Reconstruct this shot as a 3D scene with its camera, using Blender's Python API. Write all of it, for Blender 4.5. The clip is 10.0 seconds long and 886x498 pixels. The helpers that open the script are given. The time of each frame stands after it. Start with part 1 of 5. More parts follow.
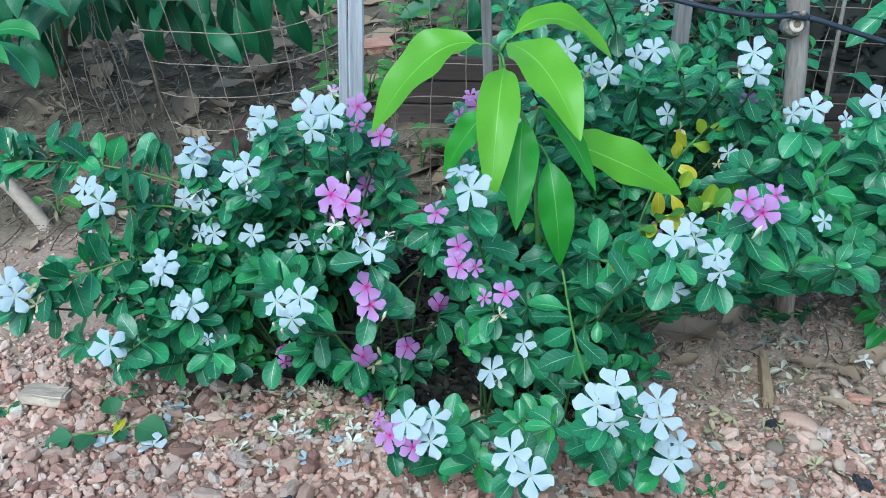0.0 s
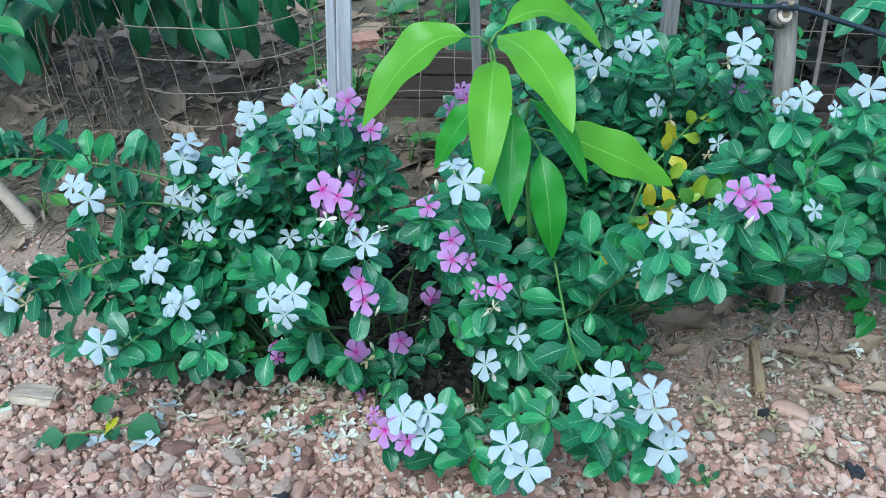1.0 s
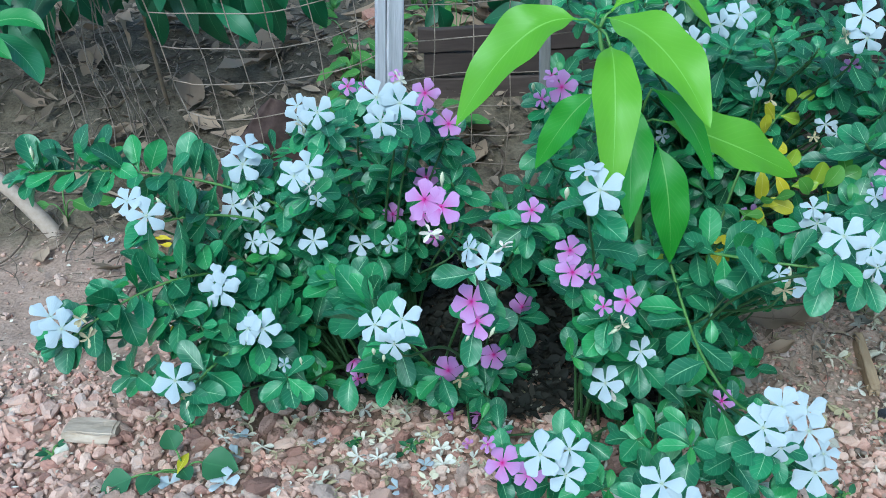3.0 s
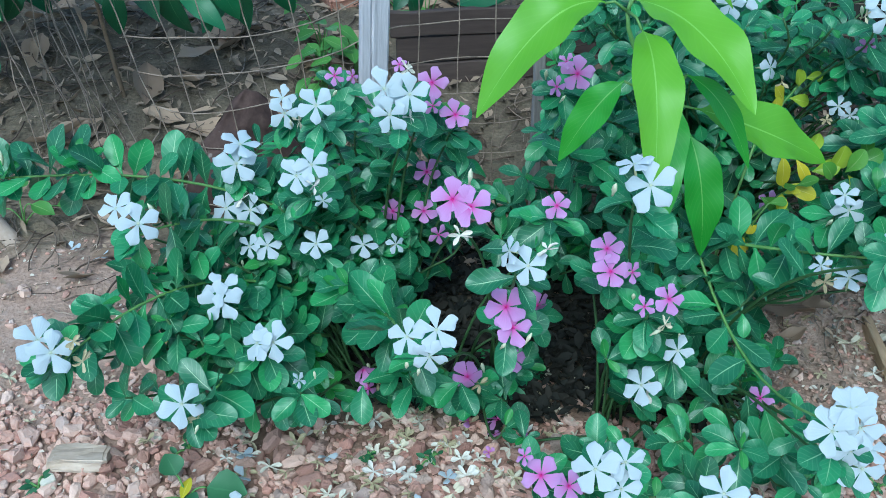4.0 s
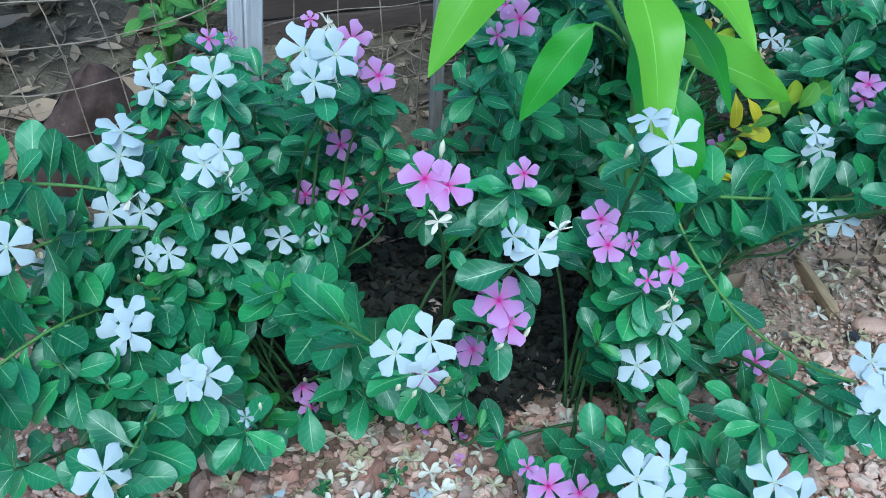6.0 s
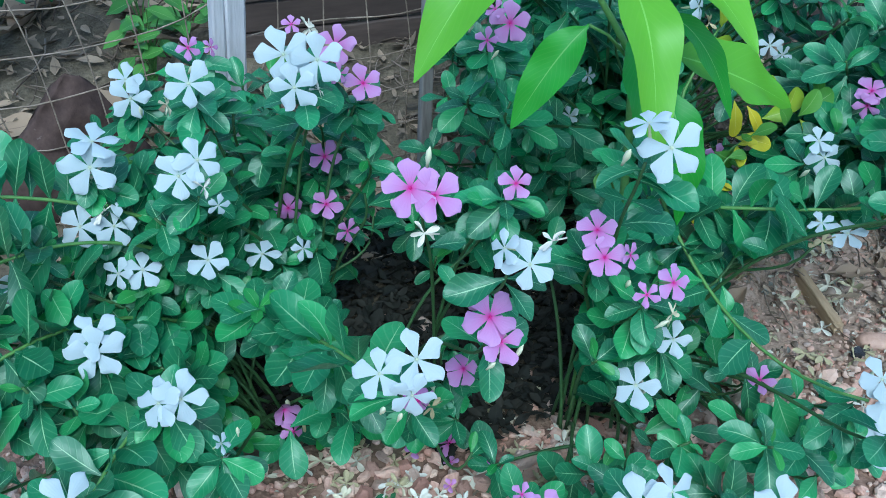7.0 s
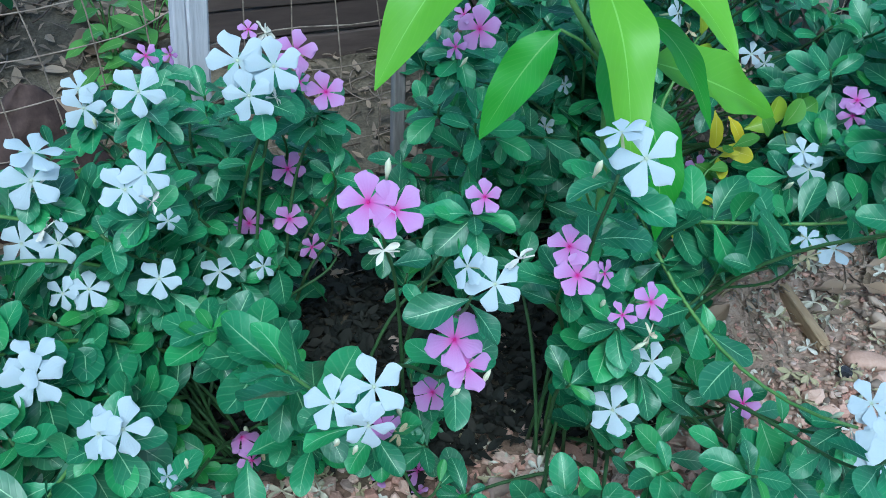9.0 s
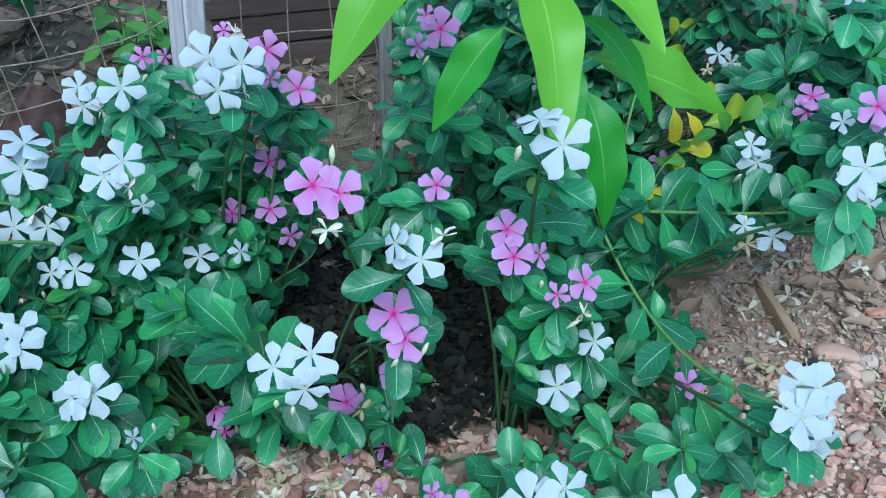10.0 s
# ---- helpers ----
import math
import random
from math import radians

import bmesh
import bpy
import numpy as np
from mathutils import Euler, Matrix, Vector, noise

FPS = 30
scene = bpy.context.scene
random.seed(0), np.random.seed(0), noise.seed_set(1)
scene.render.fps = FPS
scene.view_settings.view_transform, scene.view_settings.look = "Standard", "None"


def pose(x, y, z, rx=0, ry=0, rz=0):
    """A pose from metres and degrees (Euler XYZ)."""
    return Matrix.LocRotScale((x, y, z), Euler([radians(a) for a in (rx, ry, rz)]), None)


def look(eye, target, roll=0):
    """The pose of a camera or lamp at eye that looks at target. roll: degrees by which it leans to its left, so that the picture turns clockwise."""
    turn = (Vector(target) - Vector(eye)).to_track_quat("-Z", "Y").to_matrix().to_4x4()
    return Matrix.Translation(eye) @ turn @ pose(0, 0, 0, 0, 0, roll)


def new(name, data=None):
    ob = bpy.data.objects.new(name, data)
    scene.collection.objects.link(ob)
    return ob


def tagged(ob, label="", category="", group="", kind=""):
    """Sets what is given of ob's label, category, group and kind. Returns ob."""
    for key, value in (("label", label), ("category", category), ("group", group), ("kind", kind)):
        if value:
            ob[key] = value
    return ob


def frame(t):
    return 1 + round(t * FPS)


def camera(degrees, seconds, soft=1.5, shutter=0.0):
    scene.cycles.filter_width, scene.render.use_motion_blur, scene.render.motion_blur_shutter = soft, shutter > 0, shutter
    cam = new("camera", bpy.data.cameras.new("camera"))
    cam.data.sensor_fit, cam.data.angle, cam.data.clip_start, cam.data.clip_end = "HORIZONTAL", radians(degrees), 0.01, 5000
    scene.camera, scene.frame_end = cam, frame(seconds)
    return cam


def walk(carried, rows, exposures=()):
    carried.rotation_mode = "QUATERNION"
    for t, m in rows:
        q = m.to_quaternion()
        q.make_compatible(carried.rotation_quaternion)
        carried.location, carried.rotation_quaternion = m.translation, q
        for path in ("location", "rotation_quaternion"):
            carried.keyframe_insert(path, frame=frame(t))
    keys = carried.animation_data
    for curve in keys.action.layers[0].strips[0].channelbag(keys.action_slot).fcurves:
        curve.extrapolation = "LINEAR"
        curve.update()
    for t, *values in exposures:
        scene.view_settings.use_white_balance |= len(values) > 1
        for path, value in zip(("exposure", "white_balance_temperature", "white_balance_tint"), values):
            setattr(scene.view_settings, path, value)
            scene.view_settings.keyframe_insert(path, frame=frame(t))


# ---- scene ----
cam = camera(53.2, 10.0, soft=0.9)
PATH = [
    (0, (0.047, -0.019, 0.68), (0.038, 1.735, -0.28), 0.4),
    (0.5, (0.047, -0.017, 0.681), (0.046, 1.736, -0.284), 0.5),
    (1, (0.041, -0.018, 0.678), (0.062, 1.731, -0.292), 0.2),
    (1.5, (0.029, -0.008, 0.671), (0.058, 1.729, -0.32), -0.2),
    (2, (0.013, 0.018, 0.666), (0.053, 1.745, -0.343), 0.1),
    (2.5, (-0.034, 0.052, 0.667), (0.028, 1.769, -0.357), -0.5),
    (3, (-0.085, 0.089, 0.672), (-0.004, 1.795, -0.368), -1.1),
    (3.2, (-0.099, 0.101, 0.672), (0.001, 1.805, -0.37), -1.5),
    (4.3, (-0.197, 0.183, 0.648), (0.103, 1.818, -0.464), -0.2),
    (4.5, (-0.224, 0.209, 0.639), (0.129, 1.813, -0.503), -0.5),
    (5, (-0.249, 0.255, 0.625), (0.233, 1.803, -0.546), 0.6),
    (5.5, (-0.251, 0.281, 0.617), (0.326, 1.799, -0.55), 1.4),
    (7, (-0.235, 0.318, 0.587), (0.407, 1.847, -0.53), 1.7),
    (7.5, (-0.227, 0.337, 0.571), (0.424, 1.872, -0.533), 1.8),
    (8, (-0.224, 0.351, 0.561), (0.448, 1.882, -0.537), 1.9),
    (8.5, (-0.223, 0.359, 0.558), (0.451, 1.892, -0.536), 2.0),
    (9, (-0.208, 0.342, 0.569), (0.467, 1.876, -0.522), 2.1),
    (9.5, (-0.181, 0.304, 0.577), (0.478, 1.852, -0.504), 1.9),
    (10, (-0.163, 0.276, 0.577), (0.425, 1.858, -0.497), 0.7),
]
EXPOSURE = [(0.0, 0.86, 5550, -2), (2.5, 0.86, 5520, -2), (5.0, 0.84, 5350, -2), (8.0, 0.87, 5280, -2), (10.0, 0.83, 5360, 0)]
walk(cam, [(t, look(eye, target, roll)) for t, eye, target, roll in PATH], EXPOSURE)

# ---- light: open shade under a bright sky ----
world = bpy.data.worlds.new("sky")
scene.world = world
world.use_nodes = True
wn = world.node_tree.nodes
sky = wn.new("ShaderNodeTexSky")
sky.sky_type, sky.sun_disc = "NISHITA", False
sky.sun_elevation, sky.sun_rotation = radians(52), radians(200)
sky.air_density, sky.dust_density = 1.0, 2.0
world.node_tree.links.new(sky.outputs[0], wn["Background"].inputs[0])
wn["Background"].inputs[1].default_value = 0.13
sun = new("sun", bpy.data.lights.new("sun", "SUN"))
sun.data.energy, sun.data.angle, sun.data.color = 1.2, radians(35), (1.0, 0.985, 0.96)
sun.matrix_world = look((-1.2, -2.4, 4.2), (0, 0.9, 0))


# ---- material helpers ----
class Mat:
    """A node material in the making."""

    def __init__(self, name, rough=0.6, spec=0.5):
        self.m = bpy.data.materials.new(name)
        self.m.use_nodes = True
        self.t = self.m.node_tree
        self.b = self.t.nodes["Principled BSDF"]
        self.b.inputs["Roughness"].default_value = rough
        self.b.inputs["Specular IOR Level"].default_value = spec

    def n(self, kind, **values):
        node = self.t.nodes.new("ShaderNode" + kind)
        for key, value in values.items():
            if key == "op":
                node.operation = value
            elif key == "kind":
                node.data_type = value
            else:
                node.inputs[key].default_value = value
        return node

    def wire(self, a, b):
        self.t.links.new(a, b)

    def coords(self, which="Object"):
        return self.n("TexCoord").outputs[which]

    def noise(self, scale, detail=4.0, where=None, rough=0.55):
        node = self.n("TexNoise", Scale=scale, Detail=detail, Roughness=rough)
        self.wire(where if where else self.coords(), node.inputs["Vector"])
        return node.outputs["Fac"]

    def ramp(self, fac, stops):
        node = self.t.nodes.new("ShaderNodeValToRGB")
        e = node.color_ramp.elements
        while len(e) < len(stops):
            e.new(0.5)
        for k, (p, c) in zip(e, stops):
            k.position, k.color = p, (*c, 1)
        self.wire(fac, node.inputs[0])
        return node.outputs[0]

    def mix(self, fac, a, b, blend="MIX"):
        node = self.t.nodes.new("ShaderNodeMix")
        node.data_type, node.blend_type = "RGBA", blend
        for sock, v in ((node.inputs[0], fac), (node.inputs[6], a), (node.inputs[7], b)):
            if isinstance(v, (int, float)):
                sock.default_value = v
            elif isinstance(v, tuple):
                sock.default_value = (*v, 1)
            else:
                self.wire(v, sock)
        return node.outputs[2]

    def math(self, op, a, b=0.0):
        node = self.t.nodes.new("ShaderNodeMath")
        node.operation = op
        for sock, v in ((node.inputs[0], a), (node.inputs[1], b)):
            if isinstance(v, (int, float)):
                sock.default_value = v
            else:
                self.wire(v, sock)
        return node.outputs[0]

    def color(self, c):
        self.wire(c, self.b.inputs["Base Color"])

    def bump(self, height, strength, distance):
        node = self.n("Bump", Strength=strength, Distance=distance)
        self.wire(height, node.inputs["Height"])
        self.wire(node.outputs[0], self.b.inputs["Normal"])

    def thin(self, c, share):
        """Let some light through, as leaves and petals do."""
        glow = self.n("BsdfTranslucent")
        self.wire(c, glow.inputs[0])
        mixer = self.t.nodes.new("ShaderNodeMixShader")
        mixer.inputs[0].default_value = share
        self.wire(self.b.outputs[0], mixer.inputs[1])
        self.wire(glow.outputs[0], mixer.inputs[2])
        self.wire(mixer.outputs[0], self.t.nodes["Material Output"].inputs[0])


def leaf_material(name, dark, light, rib, rough=0.38, share=0.13, veins=9.0, rib_width=0.035, island=False, edge=None, vein_show=0.07, rib_show=0.75, spec=0.5, bias=1.0):
    """Leaf: u runs along the blade, v across it."""
    m = Mat(name, rough, spec)
    m.b.inputs["Specular Tint"].default_value = (0.84, 1.0, 0.97, 1)
    sep = m.n("SeparateXYZ")
    m.wire(m.coords("UV"), sep.inputs[0])
    u, v = sep.outputs[0], sep.outputs[1]
    across = m.math("ABSOLUTE", m.math("SUBTRACT", v, 0.5))
    rand = m.n("NewGeometry").outputs["Random Per Island"] if island else m.n("ObjectInfo").outputs["Random"]
    patch = m.noise(38.0, 3.0)
    tone = m.math("ADD", m.math("MULTIPLY", m.math("POWER", rand, bias), 0.75), m.math("MULTIPLY", patch, 0.35))
    base = m.mix(tone, dark, light)
    if edge:
        base = m.mix(m.math("MULTIPLY", m.math("GREATER_THAN", rand, 0.84), 0.45), base, edge)
    lines = m.math("SINE", m.math("MULTIPLY", m.math("SUBTRACT", u, m.math("MULTIPLY", across, 0.5)), veins * 6.283))
    vein = m.math("POWER", m.math("ADD", m.math("MULTIPLY", lines, 0.5), 0.5), 12.0)
    base = m.mix(m.math("MULTIPLY", vein, vein_show), base, rib)
    ribs = m.math("LESS_THAN", across, m.math("MULTIPLY", m.math("SUBTRACT", 1.15, u), rib_width))
    base = m.mix(m.math("MULTIPLY", ribs, rib_show), base, rib)
    m.wire(m.math("ADD", m.math("MULTIPLY", m.noise(16.0, 4.0), 0.34), rough - 0.17), m.b.inputs["Roughness"])
    m.color(base)
    m.bump(m.math("ADD", m.math("MULTIPLY", vein, -1.0 * vein_show), m.math("MULTIPLY", m.noise(7.0, 3.0), 1.2)), 0.15, 0.0025)
    m.thin(base, share)
    return m.m


def petal_material(name, base, tip, throat, reach, tint):
    """Petal: u runs from the throat to the tip; reach is how tightly the throat colour sits, tint how far a paler trace of it spreads."""
    m = Mat(name, 0.55, 0.25)
    sep = m.n("SeparateXYZ")
    m.wire(m.coords("UV"), sep.inputs[0])
    u, v = sep.outputs[0], sep.outputs[1]
    c = m.mix(m.math("POWER", u, 1.5), base, tip)
    c = m.mix(m.math("MULTIPLY", m.n("ObjectInfo").outputs["Random"], 0.35), c, base)
    rest = m.math("SUBTRACT", 1.0, u)
    c = m.mix(m.math("MULTIPLY", m.math("POWER", rest, 3.0), tint), c, throat)
    c = m.mix(m.math("POWER", rest, reach), c, throat)
    lines = m.math("SINE", m.math("MULTIPLY", v, 40.0))
    c = m.mix(m.math("MULTIPLY", m.math("ADD", lines, 1.0), 0.012), c, throat)
    m.color(c)
    m.bump(m.math("ADD", m.math("MULTIPLY", lines, 0.25), m.noise(60.0, 3.0)), 0.22, 0.0008)
    m.thin(c, 0.22)
    return m.m


def plain_material(name, stops, scale, rough=0.7, bump=0.4, depth=0.002, stretch=None, spread=0.0, island=False, spec=0.4):
    """Mottled natural surface: ramp colours over noise at two scales, grain stretched along one axis."""
    m = Mat(name, rough, spec)
    where = None
    if stretch:
        mp = m.n("Mapping", Scale=stretch)
        m.wire(m.coords(), mp.inputs[0])
        where = mp.outputs[0]
    coarse, fine = m.noise(scale, 5.0, where), m.noise(scale * 6, 4.0, where)
    f = m.math("ADD", m.math("MULTIPLY", coarse, 0.6), m.math("MULTIPLY", fine, 0.4))
    if spread:
        rand = m.n("NewGeometry").outputs["Random Per Island"] if island else m.n("ObjectInfo").outputs["Random"]
        f = m.math("ADD", m.math("MULTIPLY", f, 1.0 - spread), m.math("MULTIPLY", rand, spread))
    m.color(m.ramp(f, stops))
    m.bump(m.math("ADD", coarse, m.math("MULTIPLY", fine, 0.5)), bump, depth)
    return m.m


LEAF = leaf_material("vinca_leaf", (0.014, 0.090, 0.042), (0.057, 0.33, 0.126), (0.30, 0.54, 0.30), rough=0.36, spec=0.6, bias=1.5, share=0.10, rib_width=0.031, rib_show=0.82, vein_show=0.13, veins=7.0, edge=(0.05, 0.30, 0.065))
LEAF_BACK = leaf_material("hedge_leaf", (0.014, 0.086, 0.040), (0.053, 0.31, 0.119), (0.30, 0.54, 0.30), rough=0.36, spec=0.6, bias=1.5, share=0.10, rib_width=0.031, island=True, rib_show=0.82, vein_show=0.13, veins=7.0, edge=(0.05, 0.30, 0.065))
YOUNG = leaf_material("young_leaf", (0.025, 0.20, 0.04), (0.06, 0.29, 0.06), (0.18, 0.42, 0.15), share=0.2)
LIME = leaf_material("lime_leaf", (0.07, 0.24, 0.03), (0.13, 0.34, 0.05), (0.25, 0.42, 0.15), share=0.25)
MANGO = leaf_material("mango_leaf", (0.125, 0.39, 0.018), (0.185, 0.48, 0.03), (0.28, 0.60, 0.11), rough=0.40, share=0.3, vein_show=0.06, veins=16.0, rib_width=0.022)
MANGO_OLD = leaf_material("mature_mango_leaf", (0.03, 0.24, 0.02), (0.06, 0.33, 0.03), (0.2, 0.46, 0.12), rough=0.38, share=0.25, vein_show=0.09, veins=16.0, rib_width=0.022)
YELLOW = leaf_material("yellowing_leaf", (0.42, 0.52, 0.04), (0.80, 0.62, 0.025), (0.76, 0.72, 0.2), share=0.25)
SHRUB = leaf_material("shrub_leaf", (0.006, 0.052, 0.020), (0.026, 0.160, 0.058), (0.06, 0.19, 0.08), rough=0.42, veins=14.0, rib_width=0.02)
WEED_DARK = leaf_material("dull_weed_leaf", (0.02, 0.095, 0.04), (0.045, 0.16, 0.065), (0.06, 0.19, 0.08), rough=0.55)
WEED = leaf_material("weed_leaf", (0.05, 0.19, 0.03), (0.10, 0.28, 0.05), (0.2, 0.36, 0.12), rough=0.5)
WHITE = petal_material("white_petal", (0.452, 0.56, 0.607), (0.50, 0.60, 0.655), (0.44, 0.54, 0.46), 15.0, 0.10)
PINK = petal_material("pink_petal", (0.47, 0.215, 0.52), (0.53, 0.33, 0.62), (0.52, 0.012, 0.27), 8.0, 0.25)
EYE_WHITE = plain_material("pale_eye", [(0.3, (0.40, 0.50, 0.34)), (0.7, (0.50, 0.58, 0.44))], 300, bump=0.1)
EYE_PINK = plain_material("crimson_eye", [(0.3, (0.40, 0.006, 0.14)), (0.7, (0.50, 0.012, 0.20))], 300, bump=0.1)
TUBE = plain_material("flower_tube", [(0.3, (0.45, 0.55, 0.28)), (0.7, (0.6, 0.66, 0.42))], 200, bump=0.1)
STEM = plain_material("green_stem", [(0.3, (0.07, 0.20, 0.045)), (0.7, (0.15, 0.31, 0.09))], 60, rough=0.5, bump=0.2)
# the same green stem, coloured darker for the shade inside the bushes
STEM_SHADED = plain_material("shaded_stem", [(0.3, (0.03, 0.085, 0.028)), (0.7, (0.065, 0.15, 0.05))], 60, rough=0.5, bump=0.2)
WOODY = plain_material("woody_stem", [(0.3, (0.10, 0.075, 0.05)), (0.7, (0.22, 0.17, 0.11))], 60, rough=0.8)


# ---- geometry helpers ----
def mesh_of(name, verts, faces, material, uvs=None, smooth=True):
    me = bpy.data.meshes.new(name)
    me.from_pydata([tuple(v) for v in verts], [], faces)
    if uvs is not None:
        layer = me.uv_layers.new(name="uv")
        idx = np.empty(len(me.loops), dtype=np.int32)
        me.loops.foreach_get("vertex_index", idx)
        layer.data.foreach_set("uv", np.asarray(uvs, dtype=np.float32)[idx].ravel())
    me.polygons.foreach_set("use_smooth", [smooth] * len(me.polygons))
    me.materials.append(material)
    me.update()
    return me


def part(name, me, parent, m=None, label=""):
    """Link a mesh as one object under a thing or a part."""
    ob = new(name, me)
    ob.parent = parent
    if m is not None:
        ob.matrix_basis = m
    return tagged(ob, label)


def thing(name, me, m, label, category, group="", kind=""):
    ob = new(name, me)
    ob.matrix_basis = m
    return tagged(ob, label, category, group, kind)


def joined(pieces, name, material, smooth=True):
    """One mesh out of many (verts, faces, uvs)."""
    V, Fc, U = [], [], []
    for v, f, u in pieces:
        o = len(V)
        V.extend(v)
        U.extend(u if u is not None else [(0, 0)] * len(v))
        Fc.extend([tuple(i + o for i in q) for q in f])
    return mesh_of(name, V, Fc, material, U, smooth)


def grid_faces(nu, nv):
    return [(i * nv + j, (i + 1) * nv + j, (i + 1) * nv + j + 1, i * nv + j + 1) for i in range(nu - 1) for j in range(nv - 1)]


def frame_from(direction, up):
    """Rotation with x along direction and z near up."""
    x = Vector(direction).normalized()
    y = Vector(up).cross(x)
    if y.length < 1e-5:
        y = Vector((0, 1, 0)).cross(x) if abs(x.y) < 0.9 else Vector((1, 0, 0)).cross(x)
    y.normalize()
    z = x.cross(y)
    return Matrix((x, y, z)).transposed().to_4x4()


def obovate(u):
    return max(0.0, math.sin(math.pi * u ** 1.42)) ** 0.56


def lance(u):
    return max(0.0, math.sin(math.pi * u ** 0.88)) ** 0.8


def ovate(u):
    return max(0.0, math.sin(math.pi * u ** 0.7)) ** 0.8


def blade(length, width, profile, curl=0.4, fold=0.25, wave=0.1, nu=11, nv=5, stalk=0.12, seed=0):
    """A leaf from the origin along x, upper face to z: (verts, faces, uvs)."""
    rng = random.Random(seed)
    ph, side = rng.uniform(0, 6.28), rng.uniform(-0.12, 0.12)
    V, U = [], []
    x = z = 0.0
    for i in range(nu):
        u = 1 - (1 - i / (nu - 1)) ** 1.7
        a = -curl * (u - 0.25)
        if i:
            x += math.cos(a) * length * (u - last)
            z += math.sin(a) * length * (u - last)
        last = u
        t = (u - stalk) / (1 - stalk)
        hw = width / 2 * profile(t) if t > 0 else 0.0
        hw = max(hw, length * 0.016 if u < 0.9 else length * 0.004)
        bend = side * length * u * u
        for j in range(nv):
            v = 2 * j / (nv - 1) - 1
            zz = z + fold * abs(v) ** 1.6 * hw - fold * 0.35 * hw + wave * hw * abs(v) * math.sin(ph + u * 9 + v * 1.3)
            V.append((x, bend + v * hw, zz))
            U.append((u, j / (nv - 1)))
    return V, grid_faces(nu, nv), U


def blade_along(p0, p1, p2, width, profile, up, fold=0.25, nu=15, nv=7, wave=0.06, seed=0, stalk=0.06):
    """A long leaf along the curve through p0, p1 and p2 (a quadratic Bezier whose middle is p1)."""
    rng = random.Random(seed)
    ph = rng.uniform(0, 6.28)
    p0, p1, p2, up = Vector(p0), Vector(p1), Vector(p2), Vector(up)
    c = p1 * 2 - (p0 + p2) / 2
    V, U = [], []
    for i in range(nu):
        u = i / (nu - 1)
        p = p0 * (1 - u) ** 2 + c * 2 * u * (1 - u) + p2 * u * u
        d = ((c - p0) * (1 - u) + (p2 - c) * u).normalized()
        y = up.cross(d).normalized()
        z = d.cross(y)
        t = (u - stalk) / (1 - stalk)
        hw = width / 2 * profile(t) if t > 0 else 0.0
        hw = max(hw, 0.0012 if u < 0.9 else 0.0004)
        for j in range(nv):
            v = 2 * j / (nv - 1) - 1
            V.append(p + y * v * hw + z * (fold * abs(v) ** 1.4 * hw - fold * 0.3 * hw + wave * hw * abs(v) * math.sin(ph + u * 17 + v)))
            U.append((u, j / (nv - 1)))
    return V, grid_faces(nu, nv), U


def tube(points, radii, sides=6, rough=0.0, seed=0):
    """A round stem through the points, with closed ends."""
    rng = random.Random(seed)
    pts = [Vector(p) for p in points]
    n = len(pts)
    if not isinstance(radii, (list, tuple)):
        radii = [radii] * n
    V, U, Fc = [], [], []
    up = Vector((0.31, 0.2, 0.93))
    for i, p in enumerate(pts):
        d = (pts[min(i + 1, n - 1)] - pts[max(i - 1, 0)]).normalized()
        a = d.cross(up)
        if a.length < 1e-3:
            a = d.cross(Vector((1, 0, 0)))
        a.normalize()
        b = d.cross(a)
        for k in range(sides):
            q = 2 * math.pi * k / sides
            r = radii[i] * (1 + rng.uniform(-rough, rough))
            V.append(p + (a * math.cos(q) + b * math.sin(q)) * r)
            U.append((i / max(1, n - 1), k / sides))
    for i in range(n - 1):
        for k in range(sides):
            k2 = (k + 1) % sides
            Fc.append((i * sides + k, i * sides + k2, (i + 1) * sides + k2, (i + 1) * sides + k))
    Fc.append(tuple(range(sides))[::-1])
    Fc.append(tuple((n - 1) * sides + k for k in range(sides)))
    return V, Fc, U


def bezier(a, b, c, d, n):
    a, b, c, d = Vector(a), Vector(b), Vector(c), Vector(d)
    return [a * (1 - u) ** 3 + b * 3 * u * (1 - u) ** 2 + c * 3 * u * u * (1 - u) + d * u ** 3 for u in (i / n for i in range(n + 1))]


def smooth(a, b, x):
    t = min(1.0, max(0.0, (x - a) / (b - a)))
    return t * t * (3 - 2 * t)


def height(x, y):
    """The ground: level gravel and soil in front, a low bank behind the fence."""
    z = 0.13 * smooth(1.22, 1.9, y) + 0.10 * smooth(1.9, 3.5, y)
    z += 0.04 * smooth(0.86, 1.02, y) * smooth(0.22, 0.42, x)  # soil heaped round the post
    z += 0.010 * noise.noise((x * 2.3, y * 2.3, 0.3)) + 0.004 * noise.noise((x * 9, y * 9, 1.7))
    z += 0.012 * smooth(0.95, 1.15, y) * noise.noise((x * 5, y * 5, 4.1))
    return z


# ---- ground: one sheet to the horizon ----
def ground_axis(lo, hi, step, far):
    inner = list(np.arange(lo, hi + 1e-6, step))
    outer = [s for s in (0.1, 0.25, 0.5, 1, 2, 4, 8, 20, 60, 200, 600)]
    return [lo - s for s in outer[::-1] if s <= far] + inner + [hi + s for s in outer if s <= far]


def build_ground():
    xs, ys = ground_axis(-1.5, 1.6, 0.0155, 600), ground_axis(0.2, 3.0, 0.0155, 600)
    V = []
    for x in xs:
        for y in ys:
            near = -1.6 < x < 1.7 and 0.1 < y < 3.1
            z = height(x, y) if near else height(min(1.7, max(-1.6, x)), min(3.1, max(0.1, y)))
